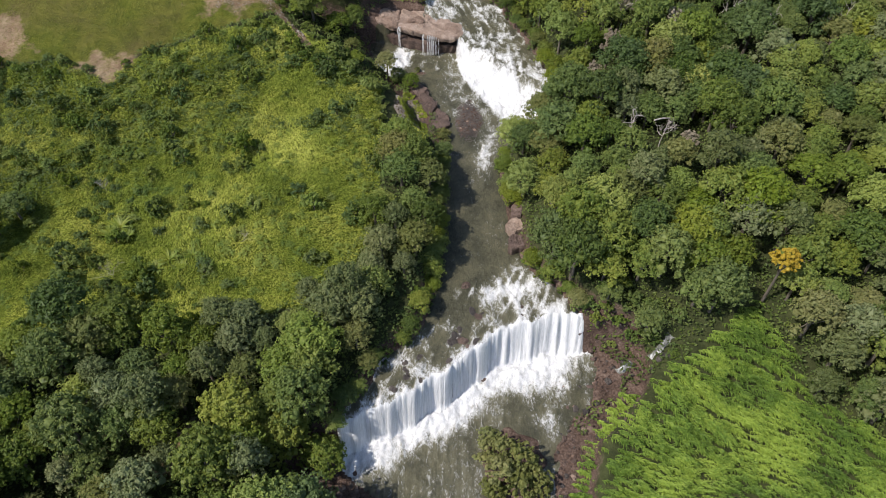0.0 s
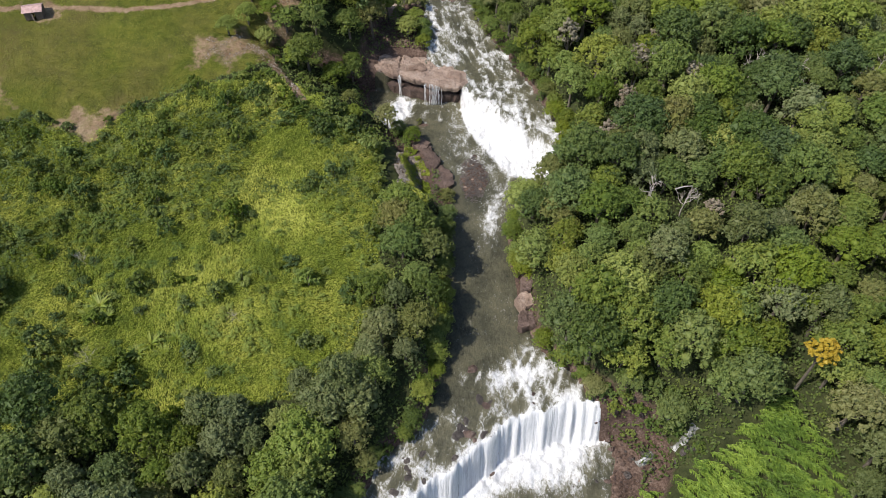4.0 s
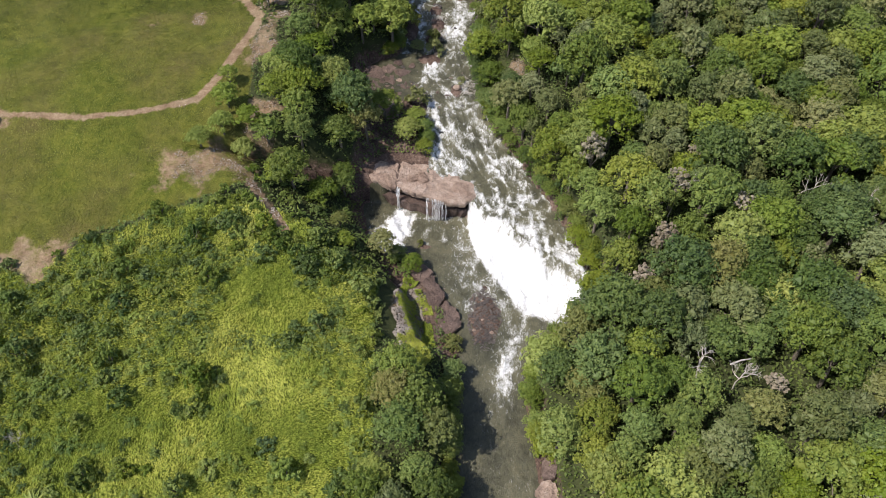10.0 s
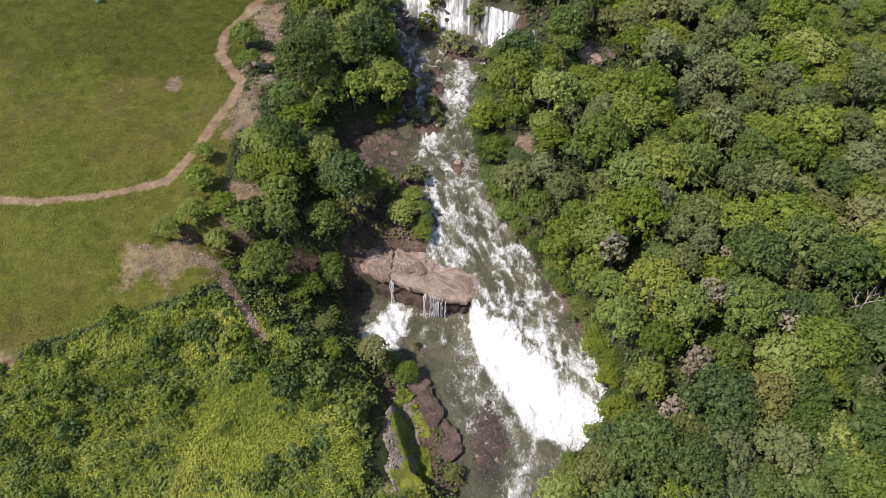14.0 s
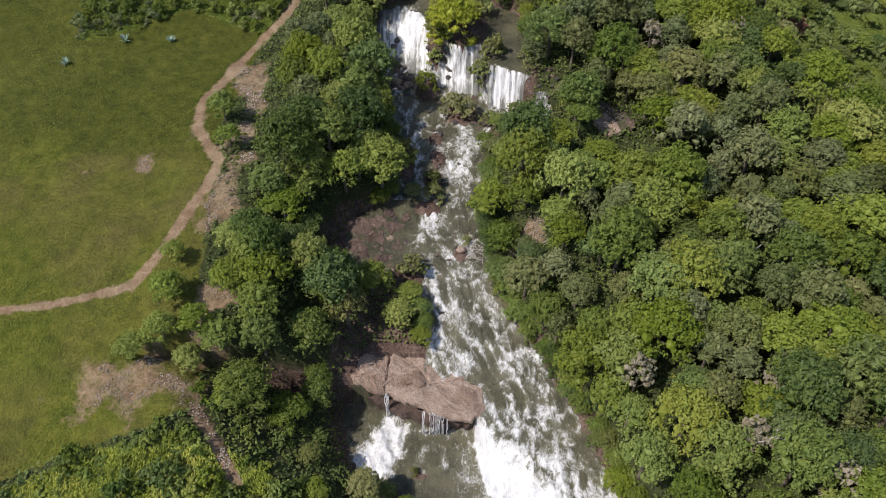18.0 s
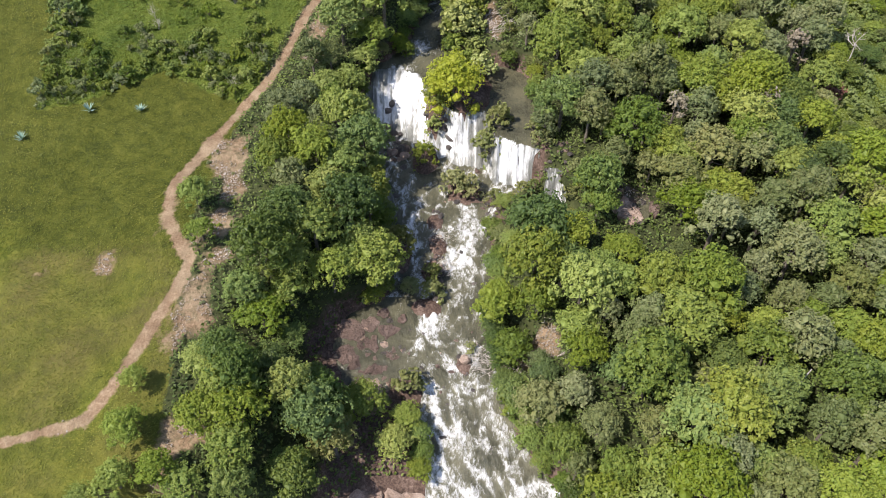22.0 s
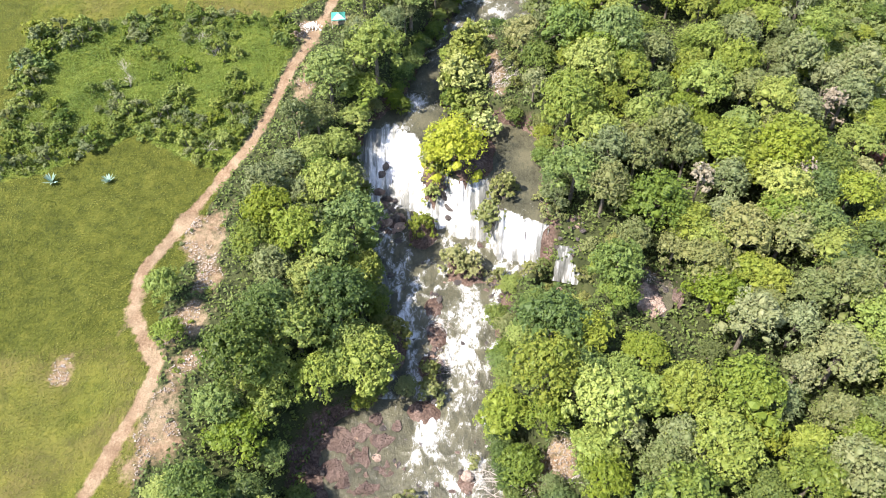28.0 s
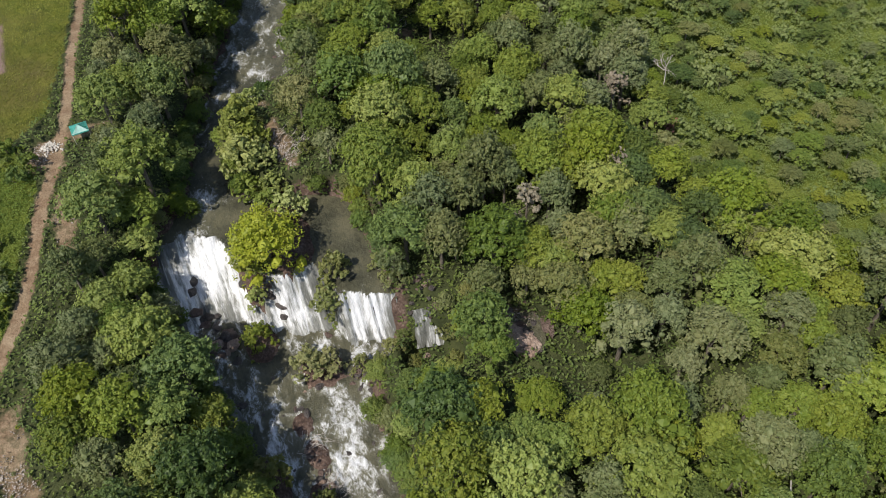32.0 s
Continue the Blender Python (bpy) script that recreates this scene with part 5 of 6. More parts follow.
SHOWN = [(-14.3, 257.2, 1.4), (-15.0, 255.0, 1.2), (-15.5, 251.6, 1.5), (-14.2, 248.7, 1.6), (-13.2, 246.1, 1.5), (-14.6, 250.3, 1.2), (-2.2, 246.9, 1.1), (-1.2, 244.8, 1.1), (-3.4, 248, 0.9), (-6.1, 250.9, 1.0),
         (4.6, 237.7, 0.9), (6.8, 228.6, 1.0), (5.5, 227.2, 0.9), (6.2, 226.2, 0.7), (-12.2, 230.9, 1.3), (-13.8, 228.4, 1.2), (-4.2, 226.4, 0.9), (-3.2, 225.0, 0.8), (0.2, 228.8, 0.8), (-16.3, 237, 1.4), (-11, 238.6, 1.2), (18.4, 232.8, 0.8)]


def fall_rocks():
    """Dark wet rocks that break the water along the lips and in the rapids."""
    rng = np.random.default_rng(17)
    for k in range(52 + len(SHOWN)):
        if k < 18:
            x = rng.uniform(-12, 20)
            y = float(stages(x, 60.0)[0][1]) + rng.uniform(0.4, 8.5)
            s = rng.uniform(0.5, 1.3)
        else:
            y = rng.uniform(176, 234)
            x = float(bank(y, LEFT_BANK) + (bank(y, RIGHT_BANK) - bank(y, LEFT_BANK)) * rng.uniform(0.08, 0.95))
            s = rng.uniform(0.25, 0.75)
        if k >= 52:
            x, y, s = SHOWN[k - 52]
        rock = new("wet_rock", BOULDER_MESHES[rng.integers(6)])
        rock.matrix_basis = pose(x, y, max(float(level(x, y)) - 0.25 * s, float(ground_z(x, y))), rng.uniform(-15, 15), rng.uniform(-15, 15), rng.uniform(0, 360)) @ Matrix.Diagonal((s * 1.3, s, s * 0.7, 1))
        tagged(rock, "dark wet rock standing out of the white water", "rock", "rocks in the rapids")


fall_rocks()


def rock_plate(outline, top, thick, inset, seed, material, name="rock_plate", slope=0.0):
    """A worn stone plate with an uneven top, broken edges and an undercut."""
    rng = np.random.default_rng(seed)
    o = np.array(outline, float)
    pts = []
    for a, b in zip(o, np.roll(o, -1, 0)):
        k = max(2, int(np.linalg.norm(b - a) / 0.55))
        pts += [a + (b - a) * i / k for i in range(k)]
    ring = np.array(pts)
    for _ in range(1):
        ring = (np.roll(ring, 1, 0) + 2 * ring + np.roll(ring, -1, 0)) / 4
    mid = ring.mean(0)
    n = len(ring)
    ring = ring + rng.normal(0, 0.14, ring.shape) + 0.5 * np.stack([vnoise(ring[:, 0] * 0.5, ring[:, 1] * 0.5, seed), vnoise(ring[:, 0] * 0.5, ring[:, 1] * 0.5, seed + 3)], 1)
    rows = []
    for k, z in ((0.02, 0.1), (0.25, 0.12), (0.5, 0.06), (0.75, 0.05), (0.93, 0.03), (1.0, -0.06), (1.03, -0.5), (0.99, -0.55 * thick), (0.95, -0.7 * thick), (inset, -thick), (inset - 0.15, -thick)):
        p = mid + (ring - mid) * k
        if k > 0.9:
            p = p + rng.normal(0, 0.08, p.shape)
        h = top + z + slope * (p[:, 1] - mid[1]) + 0.3 * fbm(p[:, 0] * 0.45, p[:, 1] * 0.45, seed) + 0.12 * vnoise(p[:, 0] * 1.7, p[:, 1] * 1.7, seed + 5)
        rows.append(np.column_stack([p, h]))
    v = np.concatenate(rows)
    f = [(r * n + i, r * n + (i + 1) % n, (r + 1) * n + (i + 1) % n, (r + 1) * n + i) for r in range(len(rows) - 1) for i in range(n)]
    return raw_mesh(name, v, np.array(f)[:, ::-1], material)


def build_ledge():
    ledge = tagged(new("rock_ledge"), "flat pale overhanging rock ledge with thin trickling falls", "rock ledge")
    part("rock_plate", rock_plate([(-20.6, 172.5), (-19, 176.5), (-15, 177.5), (-12.4, 174.6), (-11.6, 170), (-12.4, 164.6), (-16, 166), (-19, 168.2)], -8.7, 2.6, 0.82, 51, ROCK_PALE), ledge)
    part("rock_plate", rock_plate([(-12.0, 173), (-8.6, 173.2), (-4, 170.8), (0.5, 168.2), (4.2, 165.4), (4.6, 162), (2.2, 160), (-1, 160.6), (-4.6, 161.6), (-8.4, 163.2), (-12.2, 165.2)], -9.05, 2.3, 0.84, 52, ROCK_PALE), ledge)
    part("rock_chunk", rock_plate([(0.6, 166.4), (3.6, 164.8), (4.0, 162.6), (2.2, 161.2), (0.4, 162.6)], -8.8, 0.9, 0.95, 53, ROCK_PALE, "rock_chunk"), ledge)
    part("rock_chunk", rock_plate([(-17.5, 171), (-14.6, 172.4), (-13.4, 169.6), (-15.4, 167.6), (-17.6, 168.8)], -8.35, 1.2, 0.9, 56, ROCK_PALE, "rock_chunk"), ledge)
    part("rock_chunk", rock_plate([(-9.6, 169), (-6.4, 169.6), (-5.0, 167.2), (-7.2, 165.6), (-9.8, 166.6)], -8.7, 1.1, 0.92, 57, ROCK_PALE, "rock_chunk"), ledge)
    part("rock_chunk", rock_plate([(-20.8, 175), (-19.6, 178.2), (-15.5, 178.8), (-14, 176.4), (-17, 174.4)], -8.2, 1.5, 0.9, 58, ROCK_RED, "rock_chunk"), ledge)
    part("foot_rock", rock_plate([(-19.5, 171), (-10, 168), (3, 165), (4, 161.2), (0, 161), (-6, 161.6), (-12, 164), (-19, 167)], -12.2, 4.5, 0.95, 54, ROCK_RED, "foot_rock"), ledge, "reddish recessed rock step under the ledge")
    # dark river rock stands in for the shade beneath the pale plates
    part("back_rock", rock_plate([(-20, 178), (-8, 176), (3, 167), (2.5, 163), (-8, 165.5), (-19.5, 170)], -10.4, 5.5, 0.96, 55, ROCK, "back_rock"), ledge, "rock behind the overhang, its shade put into a dark colour")


build_ledge()


def sheet_of_water(name, label, path, width, seed, strands, spread_to=1.0, splash=True):
    """Falling strands side by side: rounded ribbons that follow one arc from lip to foot."""
    fall = tagged(new(name), label, "waterfall")
    rng = np.random.default_rng(seed)
    p = np.array(path, float)
    along = p[-1] - p[0]
    across = np.array([along[1], -along[0], 0.0]) if np.hypot(along[0], along[1]) > 0.3 else np.array([1.0, 0, 0])
    across /= np.linalg.norm(across)
    fine = np.linspace(0, len(p) - 1, 11)
    p = np.stack([np.interp(fine, np.arange(len(p)), p[:, i]) for i in range(3)], 1)
    for k in range(strands):
        u = rng.uniform(-0.5, 0.5)
        w = rng.uniform(0.02, 0.09)
        sway = np.cumsum(rng.normal(0, 0.05, (len(p), 2)), 0)
        rows = []
        for i, q in enumerate(p):
            s = i / (len(p) - 1)
            c = q + across * (u * width * (1 + (spread_to - 1) * s) + sway[i, 0]) + np.array([0, 0, 0.3 * sway[i, 1]])
            ww, hh = w * (1 + 0.5 * s) * rng.uniform(0.75, 1.25), 0.06 + 0.07 * s
            a = np.array([math.cos(t) for t in np.linspace(0, 2 * math.pi, 9)[:-1]])
            b = np.array([math.sin(t) for t in np.linspace(0, 2 * math.pi, 9)[:-1]])
            n = np.cross(across, (p[min(i + 1, len(p) - 1)] - p[max(i - 1, 0)]))
            n /= np.linalg.norm(n)
            rows.append(c + a[:, None] * across * ww * 0.6 + b[:, None] * n * hh + rng.normal(0, 0.03, 3))
        v = np.concatenate(rows)
        f = [(r * 8 + i, r * 8 + (i + 1) % 8, (r + 1) * 8 + (i + 1) % 8, (r + 1) * 8 + i) for r in range(len(rows) - 1) for i in range(8)]
        part("strand", raw_mesh("strand", v, np.array(f), FALLING, True, foam=np.full(len(v), 0.95)), fall)
    if not splash:
        return
    foot = p[-1]
    v, f = BALL2
    v = v * np.array([width * 0.42 * spread_to + 0.2, 0.55, 0.2]) * (1 + 0.12 * rng.normal(0, 1, (len(v), 1)))
    w = math.atan2(across[1], across[0])
    v = np.stack([v[:, 0] * math.cos(w) - v[:, 1] * math.sin(w), v[:, 0] * math.sin(w) + v[:, 1] * math.cos(w), v[:, 2]], 1) + foot
    part("splash", raw_mesh("splash", v, f, FALLING, True, foam=np.full(len(v), 0.62)), fall)


sheet_of_water("waterfall", "thin trickle falling off the rock ledge", [(-12, 164.9, -9.2), (-12, 164.0, -9.5), (-12, 163.6, -11), (-12, 163.4, -14.5)], 0.9, 61, 6, splash=False)
sheet_of_water("waterfall", "row of thin white trickles off the rock ledge", [(-3.6, 161.5, -9.2), (-3.6, 160.6, -9.5), (-3.6, 160.2, -11.5), (-3.6, 160.0, -14.5)], 4.4, 62, 20, splash=False)


def little_fall(label, path, width, seed, lanes, spread_to=1.0):
    """A ragged sheet of white water in lanes that follow one arc from lip to foot."""
    fall = tagged(new("waterfall"), label, "waterfall")
    p = np.array(path, float)
    across = np.array([p[0, 1] - p[-1, 1], p[-1, 0] - p[0, 0], 0.0])
    across /= np.linalg.norm(across)
    fine = np.linspace(0, len(p) - 1, 15)
    p = np.stack([np.interp(fine, np.arange(len(p)), p[:, i]) for i in range(3)], 1)
    for k in range(lanes):
        u = (np.linspace(-0.05, 1.05, 9) + k) / lanes - 0.5
        S, U = np.meshgrid(np.linspace(0, 1, 15), u, indexing="ij")
        at = p[:, None, :] + across * (U * width * (1 + (spread_to - 1) * S))[..., None]
        shake = vnoise(U * width * 2.2, S * 3, seed + k)
        edge = (np.abs(np.linspace(-1, 1, 9))[None, :] > 0.9) * vnoise(S * 9, U * 5, seed + 20 + k) * 0.25 * width / lanes
        at = at + across * edge[..., None] + np.array([0, -1.0, 0.4]) * (0.22 * shake - 0.18 * np.abs(np.linspace(-1, 1, 9))[None, :] ** 3)[..., None]
        foam = 0.3 + 0.34 * shake + 0.12 * S - 0.25 * (np.abs(np.linspace(-1, 1, 9))[None, :] > 0.9)
        part("curtain", raw_mesh("curtain", at.reshape(-1, 3), grid_faces(9, 15), RAPID, True, foam=foam.ravel()), fall)


little_fall("small white side fall among bushes and rocks", [(20.4, 232.0, float(ground_z(20.4, 232.0)) + 0.3), (20.0, 229.6, float(ground_z(20.0, 229.6)) + 0.2), (19.6, 228.4, 3.2), (19.4, 227.4, 0.2)], 4.2, 63, 3, 1.15)
little_fall("small side cascade tumbling out of the cane thicket", [(43.6, 74.4, float(ground_z(43.6, 74.4)) + 0.3), (42.6, 73.2, float(ground_z(42.6, 73.2)) + 0.3), (41.4, 72.2, float(ground_z(41.4, 72.2)) + 0.25), (40.2, 71.4, float(ground_z(40.2, 71.4)) + 0.2)], 1.3, 64, 1)
little_fall("short foaming run between reddish shore rocks", [(37.2, 72.0, float(ground_z(37.2, 72.0)) + 0.25), (36.2, 71.4, float(ground_z(36.2, 71.4)) + 0.25), (35.0, 70.6, float(ground_z(35.0, 70.6)) + 0.2), (33.8, 70.0, float(ground_z(33.8, 70.0)) + 0.2)], 1.2, 65, 1)
little_fall("narrow white spill between dark rocks under trees", [(-13.8, 229.6, 1.4), (-13.4, 227.8, 0.8), (-13.0, 226.4, -0.6), (-12.6, 224.4, -2.0)], 1.8, 66, 2)
little_fall("short white spill below a pale rock slab", [(33.4, 217.5, 4.2), (33.0, 216.2, 3.7), (32.8, 215.2, 2.6), (32.6, 214.4, 1.8)], 1.2, 67, 2)


def side_pool():
    """A slab with a brown brook in the forest, and its rock shelf."""
    z = float(ground_z(33, 221))
    slab = tagged(new("rock_slab"), "pale flat rock slab beside a brook in the forest", "rock slab")
    part("rock_plate", rock_plate([(28.6, 220), (31, 222.6), (33.2, 220), (33.6, 216.6), (31, 215.4), (29, 217)], z + 0.35, 1.4, 0.9, 71, ROCK_PALE), slab)
    part("rock_plate", rock_plate([(35.6, 221.5), (37.2, 219.5), (36.2, 217), (34.8, 218.5)], z + 0.3, 1.2, 0.9, 72, ROCK_RED), slab)
    v, f = BALL3
    v = v * np.array([2.4, 5.2, 0.12]) * (1 + 0.1 * fbm(v[:, :1] * 1.5, v[:, 1:2] * 1.5, 4)) + (33.6, 221.2, z + 0.12)
    tagged(new("water", raw_mesh("water", v, f, WATER, True, foam=np.full(len(v), 0.25))), "shallow brown brook over stones", "brook", kind="structure")
    bed = tagged(new("rock_slab"), "broad reddish-brown rock slab under shallow water", "rock slab")
    rng = np.random.default_rng(78)
    for k, (x, y, r) in enumerate(((-19, 199, 2.6), (-15.4, 200.6, 2.0), (-12, 199, 1.8), (-19.4, 194.5, 2.2), (-15.6, 196, 2.2), (-11.4, 194.6, 1.5), (-17, 191.6, 2.1), (-13.6, 191.8, 1.8), (-10.4, 201.8, 1.2), (-13, 203, 1.3))):
        outline = [(x + r * rng.uniform(0.75, 1.35) * math.cos(w), y + r * rng.uniform(0.6, 1.1) * math.sin(w)) for w in np.linspace(0, 6.283, 8)[:-1]]
        part("rock_plate", rock_plate(outline, float(level(x, y)) + rng.uniform(-0.02, 0.2), 1.2, 0.95, 80 + k, ROCK_RED, slope=0.15), bed)
    part("rock_plate", rock_plate([(-18.5, 188.5), (-13.5, 190.5), (-11.8, 187), (-13, 183.5), (-17.5, 184)], float(level(-9.0, 187.0)) + 0.35, 1.6, 0.9, 74, ROCK_PALE, slope=0.15), bed)
    shore = tagged(new("rock_slab"), "bare reddish rock bank sloping into the pool", "rock slab")
    part("rock_plate", rock_plate([(-10.8, 149.8), (-7.8, 148.3), (-4.3, 144.8), (-5.6, 141.5), (-8.2, 143.5)], -13.8, 1.5, 1.0, 91, ROCK_RED, slope=0.02), shore)
    part("rock_plate", rock_plate([(-4.4, 144.4), (-1.6, 138.2), (-3.2, 134.6), (-5.4, 137.8), (-6.0, 141.6)], -13.7, 1.6, 1.0, 92, ROCK_RED), shore)
    part("rock_plate", rock_plate([(-1.7, 137.8), (1.2, 133.9), (0.8, 131.2), (-3.6, 128.6), (-3.6, 134.2)], -13.8, 1.6, 1.0, 93, ROCK_RED), shore)
    cliff = tagged(new("rock_cliff"), "low pale rock cliff at the pool's edge", "rock cliff")
    part("rock_plate", rock_plate([(13.4, 92), (12.9, 94.4), (14.2, 96.6), (16.4, 95.8), (16.6, 92.6)], -12.6, 3.0, 1.0, 75, ROCK_RED), cliff)
    part("rock_plate", rock_plate([(13.6, 96.2), (13.2, 98.6), (14.4, 100.4), (16.6, 99.6), (16.2, 96.8)], -12.0, 3.6, 1.0, 77, ROCK_PALE), cliff)
    part("rock_plate", rock_plate([(14.2, 100), (13.6, 102.2), (15, 104.4), (17, 103), (16.4, 100.4)], -11.7, 3.6, 1.0, 78, ROCK_RED), cliff)
    part("rock_plate", rock_plate([(25.5, 76.5), (26, 79.6), (28, 80.4), (29.6, 79.2), (29, 77.2), (27.4, 76.2)], -18.9, 6.0, 1.0, 76, ROCK_RED), cliff)


side_pool()


# ---- single plants that stand out ----
def specials():
    rng = np.random.default_rng(21)
    yellow = make_tree("yellow_green_tree", "spreading tree with bright yellow-green foliage on the river island", "island plants", 501, LEAF_YELLOW, 6.6, 4.2, 46, 120, 0.19, 3.4, skirt=0.6)
    set_at([yellow], -0.6, 250.6, 1.15, rng)
    set_at([make_bush("feathery_bush", "feathery yellow-green bush on the river island", "island plants", 502, LEAF_LIGHT, 3.0, 2.6, 16, 90, 0.16)], 2.6, 263.5, 1.15, rng)
    bamboo = make_bush("feathery_bush", "feathery yellow-green bush on the river island", "island plants", 503, LEAF_FEATHER, 2.3, 2.6, 13, 84, 0.17)
    for x, y, s in ((-4.2, 250.2, 1.2), (-3.6, 254.5, 1.2), (-4.6, 246.8, 0.8), (1.8, 279, 1.5), (0.4, 275, 1.5), (1.0, 271, 1.5), (3.8, 286, 1.3), (3.0, 282, 1.5), (4.2, 275, 1.3), (3.6, 270.5, 1.4), (6.2, 288, 1.2), (0.5, 267.5, 1.3), (6.0, 259.5, 1.3), (4.5, 266, 1.3), (-1.4, 258, 1.1), (-2.2, 249.5, 0.8)):
        set_at([bamboo], x, y, s * 1.3, rng)
    mid = make_bush("river_bush", "round green bush on rocks amid the falls", "waterside bushes", 504, LEAF_MID, 2.6, 2.7, 18, 90, 0.15)
    set_at([mid], -6.6, 240.6, 1.4, rng)
    for x, y, s in ((7.2, 240.2, 2.4), (8.6, 243.6, 2.2), (-0.2, 232.4, 2.1), (2.8, 231.4, 1.8), (-10.9, 216.4, 2.1), (-4.4, 206.6, 1.6), (10.6, 228.6, 1.4), (7.5, 229.2, 1.2), (13, 228, 1.3), (17.4, 236.6, 1.3), (16.6, 241, 1.7), (-4.6, 211, 0.7), (-8.2, 188, 1.9), (-13, 185.4, 1.2), (-4.6, 209.8, 1.5), (-0.5, 127.6, 1.2),
                    (8.4, 56.5, 1.5), (8.0, 53.6, 1.7), (10.8, 52.6, 2.1), (13.8, 50.4, 2.3), (10.2, 48.8, 2.2), (16.4, 47.6, 2.0), (12.8, 46.2, 2.2), (8.6, 45.6, 2.0), (-6.9, 153, 0.6), (0, 126.8, 0.9), (2.2, 195.6, 0.9), (15.4, 229.4, 1.1), (16.2, 226.4, 1.0), (14.6, 225.4, 1.2), (22.6, 226.6, 1.3), (22, 223.4, 1.2), (18.6, 222.6, 1.1), (12, 270, 1.0), (12.4, 276, 1.2), (11.6, 282.5, 1.0), (6.4, 281, 0.7), (12.6, 287, 1.1), (11, 264.5, 1.0), (23.4, 230, 1.2)):
        set_at(BUSHES_O, x, y, s, rng)
    for x, y, s in ((29.5, 77.5, 1.2), (31.5, 78.6, 1.4), (34, 77.4, 1.3), (36.4, 76.4, 1.2), (33, 75.6, 0.9), (38.6, 75.6, 1.3), (40.6, 75, 1.2), (28, 79.6, 1.3), (36, 79, 1.5), (39.6, 77.8, 1.5), (44.6, 76.6, 1.2), (43.6, 70.6, 0.9), (31, 81, 1.5), (34, 81.4, 1.5)):
        set_at(BUSHES_B if x < 36 else BUSHES_D, x, y, s, rng)
    set_at([make_bush("light_bush", "light-green bush at the foot of a fall", "waterside bushes", 505, LEAF_LIGHT, 1.5, 1.2, 10, 50, 0.2)], 6.4, 239.2, 0.9, rng)
    for x, y, s, kinds in ((-10.3, 178, 0.75, LIGHT), (-11, 268, 0.6, ROUND), (-10.8, 275, 0.62, DEEP), (-8.4, 281, 0.6, ROUND), (-6.6, 287, 0.55, DEEP), (-4.2, 292, 0.6, ROUND), (-6.2, 174.6, 0.5, LIGHT), (-23, 152, 0.5, OLIVE), (-23.5, 163.5, 0.72, ROUND), (-24, 170, 0.9, DEEP), (-23, 179, 0.9, ROUND),
                           (-21.5, 146, 0.5, LIGHT), (14.2, 181, 0.7, DEEP), (15.8, 176.4, 0.75, ROUND), (13.4, 186.5, 0.6, DEEP), (-46.9, 218.4, 0.74, LIGHT), (-44.2, 210.2, 0.6, LIGHT), (-48.4, 182.2, 0.5, LIGHT), (-47.4, 174.4, 0.72, LIGHT), (-51.6, 164.4, 0.62, LIGHT), (-38.6, 185, 0.8, LIGHT), (-37, 176, 0.85, LIGHT), (-38.5, 167.4, 0.8, ROUND), (-34.6, 181, 0.9, LIGHT), (-35.5, 160, 0.8, LIGHT),
                           (-18.6, 250.5, 0.62, ROUND), (-18.2, 243.6, 0.6, DEEP), (-16.8, 236.6, 0.6, ROUND), (-15.4, 229.8, 0.6, ROUND), (-14.4, 223.6, 0.6, GREY),
                           (-47.4, 167.6, 0.66, LIGHT), (-43.2, 164.6, 0.6, LIGHT), (-41.8, 168.6, 0.66, LIGHT), (-25.5, 229.5, 1.35, GREY), (-19, 206, 0.95, ROUND), (-14.5, 208.5, 0.8, DEEP), (-8.6, 207.6, 0.55, OLIVE)):
        set_at(kinds, x, y, s, rng, tall=0.85)
    set_at([make_tree("golden_tree", "small tree with golden-yellow flowers in the forest", FOREST, 506, LEAF_GOLD, 2.6, 2.0, 14, 50, 0.26, 9.5)], 60.6, 79, 1.2, rng)
    set_at([make_bush("red_bush", "dark reddish-brown leafy bush in the clearing", "bushes of the slope", 507, LEAF_RED, 2.6, 2.4, 14, 56, 0.26)], 78.6, 250, 1.3, rng)
    dry = [make_tree("dry_tree", "pale half-bare tree with dry beige foliage", FOREST, 510 + k, LEAF_DRY, 3.4, 3.2, 18, 34, 0.24, 6.6) for k in range(2)]
    for x, y, s in DRY_SPOTS:
        set_at(dry, x, y, s, rng, tall=1.08)


specials()


def branches(rng, start, d, length, thick, depth, out):
    end = start + d * length
    out.append(tube([start, (start + end) / 2 + rng.normal(0, 0.06 * length, 3), end], [thick, thick * 0.75, thick * 0.45], 4))
    if depth:
        for _ in range(3):
            nd = d + rng.normal(0, 0.55, 3) + np.array([0, 0, 0.12])
            branches(rng, start + d * length * rng.uniform(0.55, 1), nd / np.linalg.norm(nd), length * rng.uniform(0.55, 0.8), thick * 0.5, depth - 1, out)


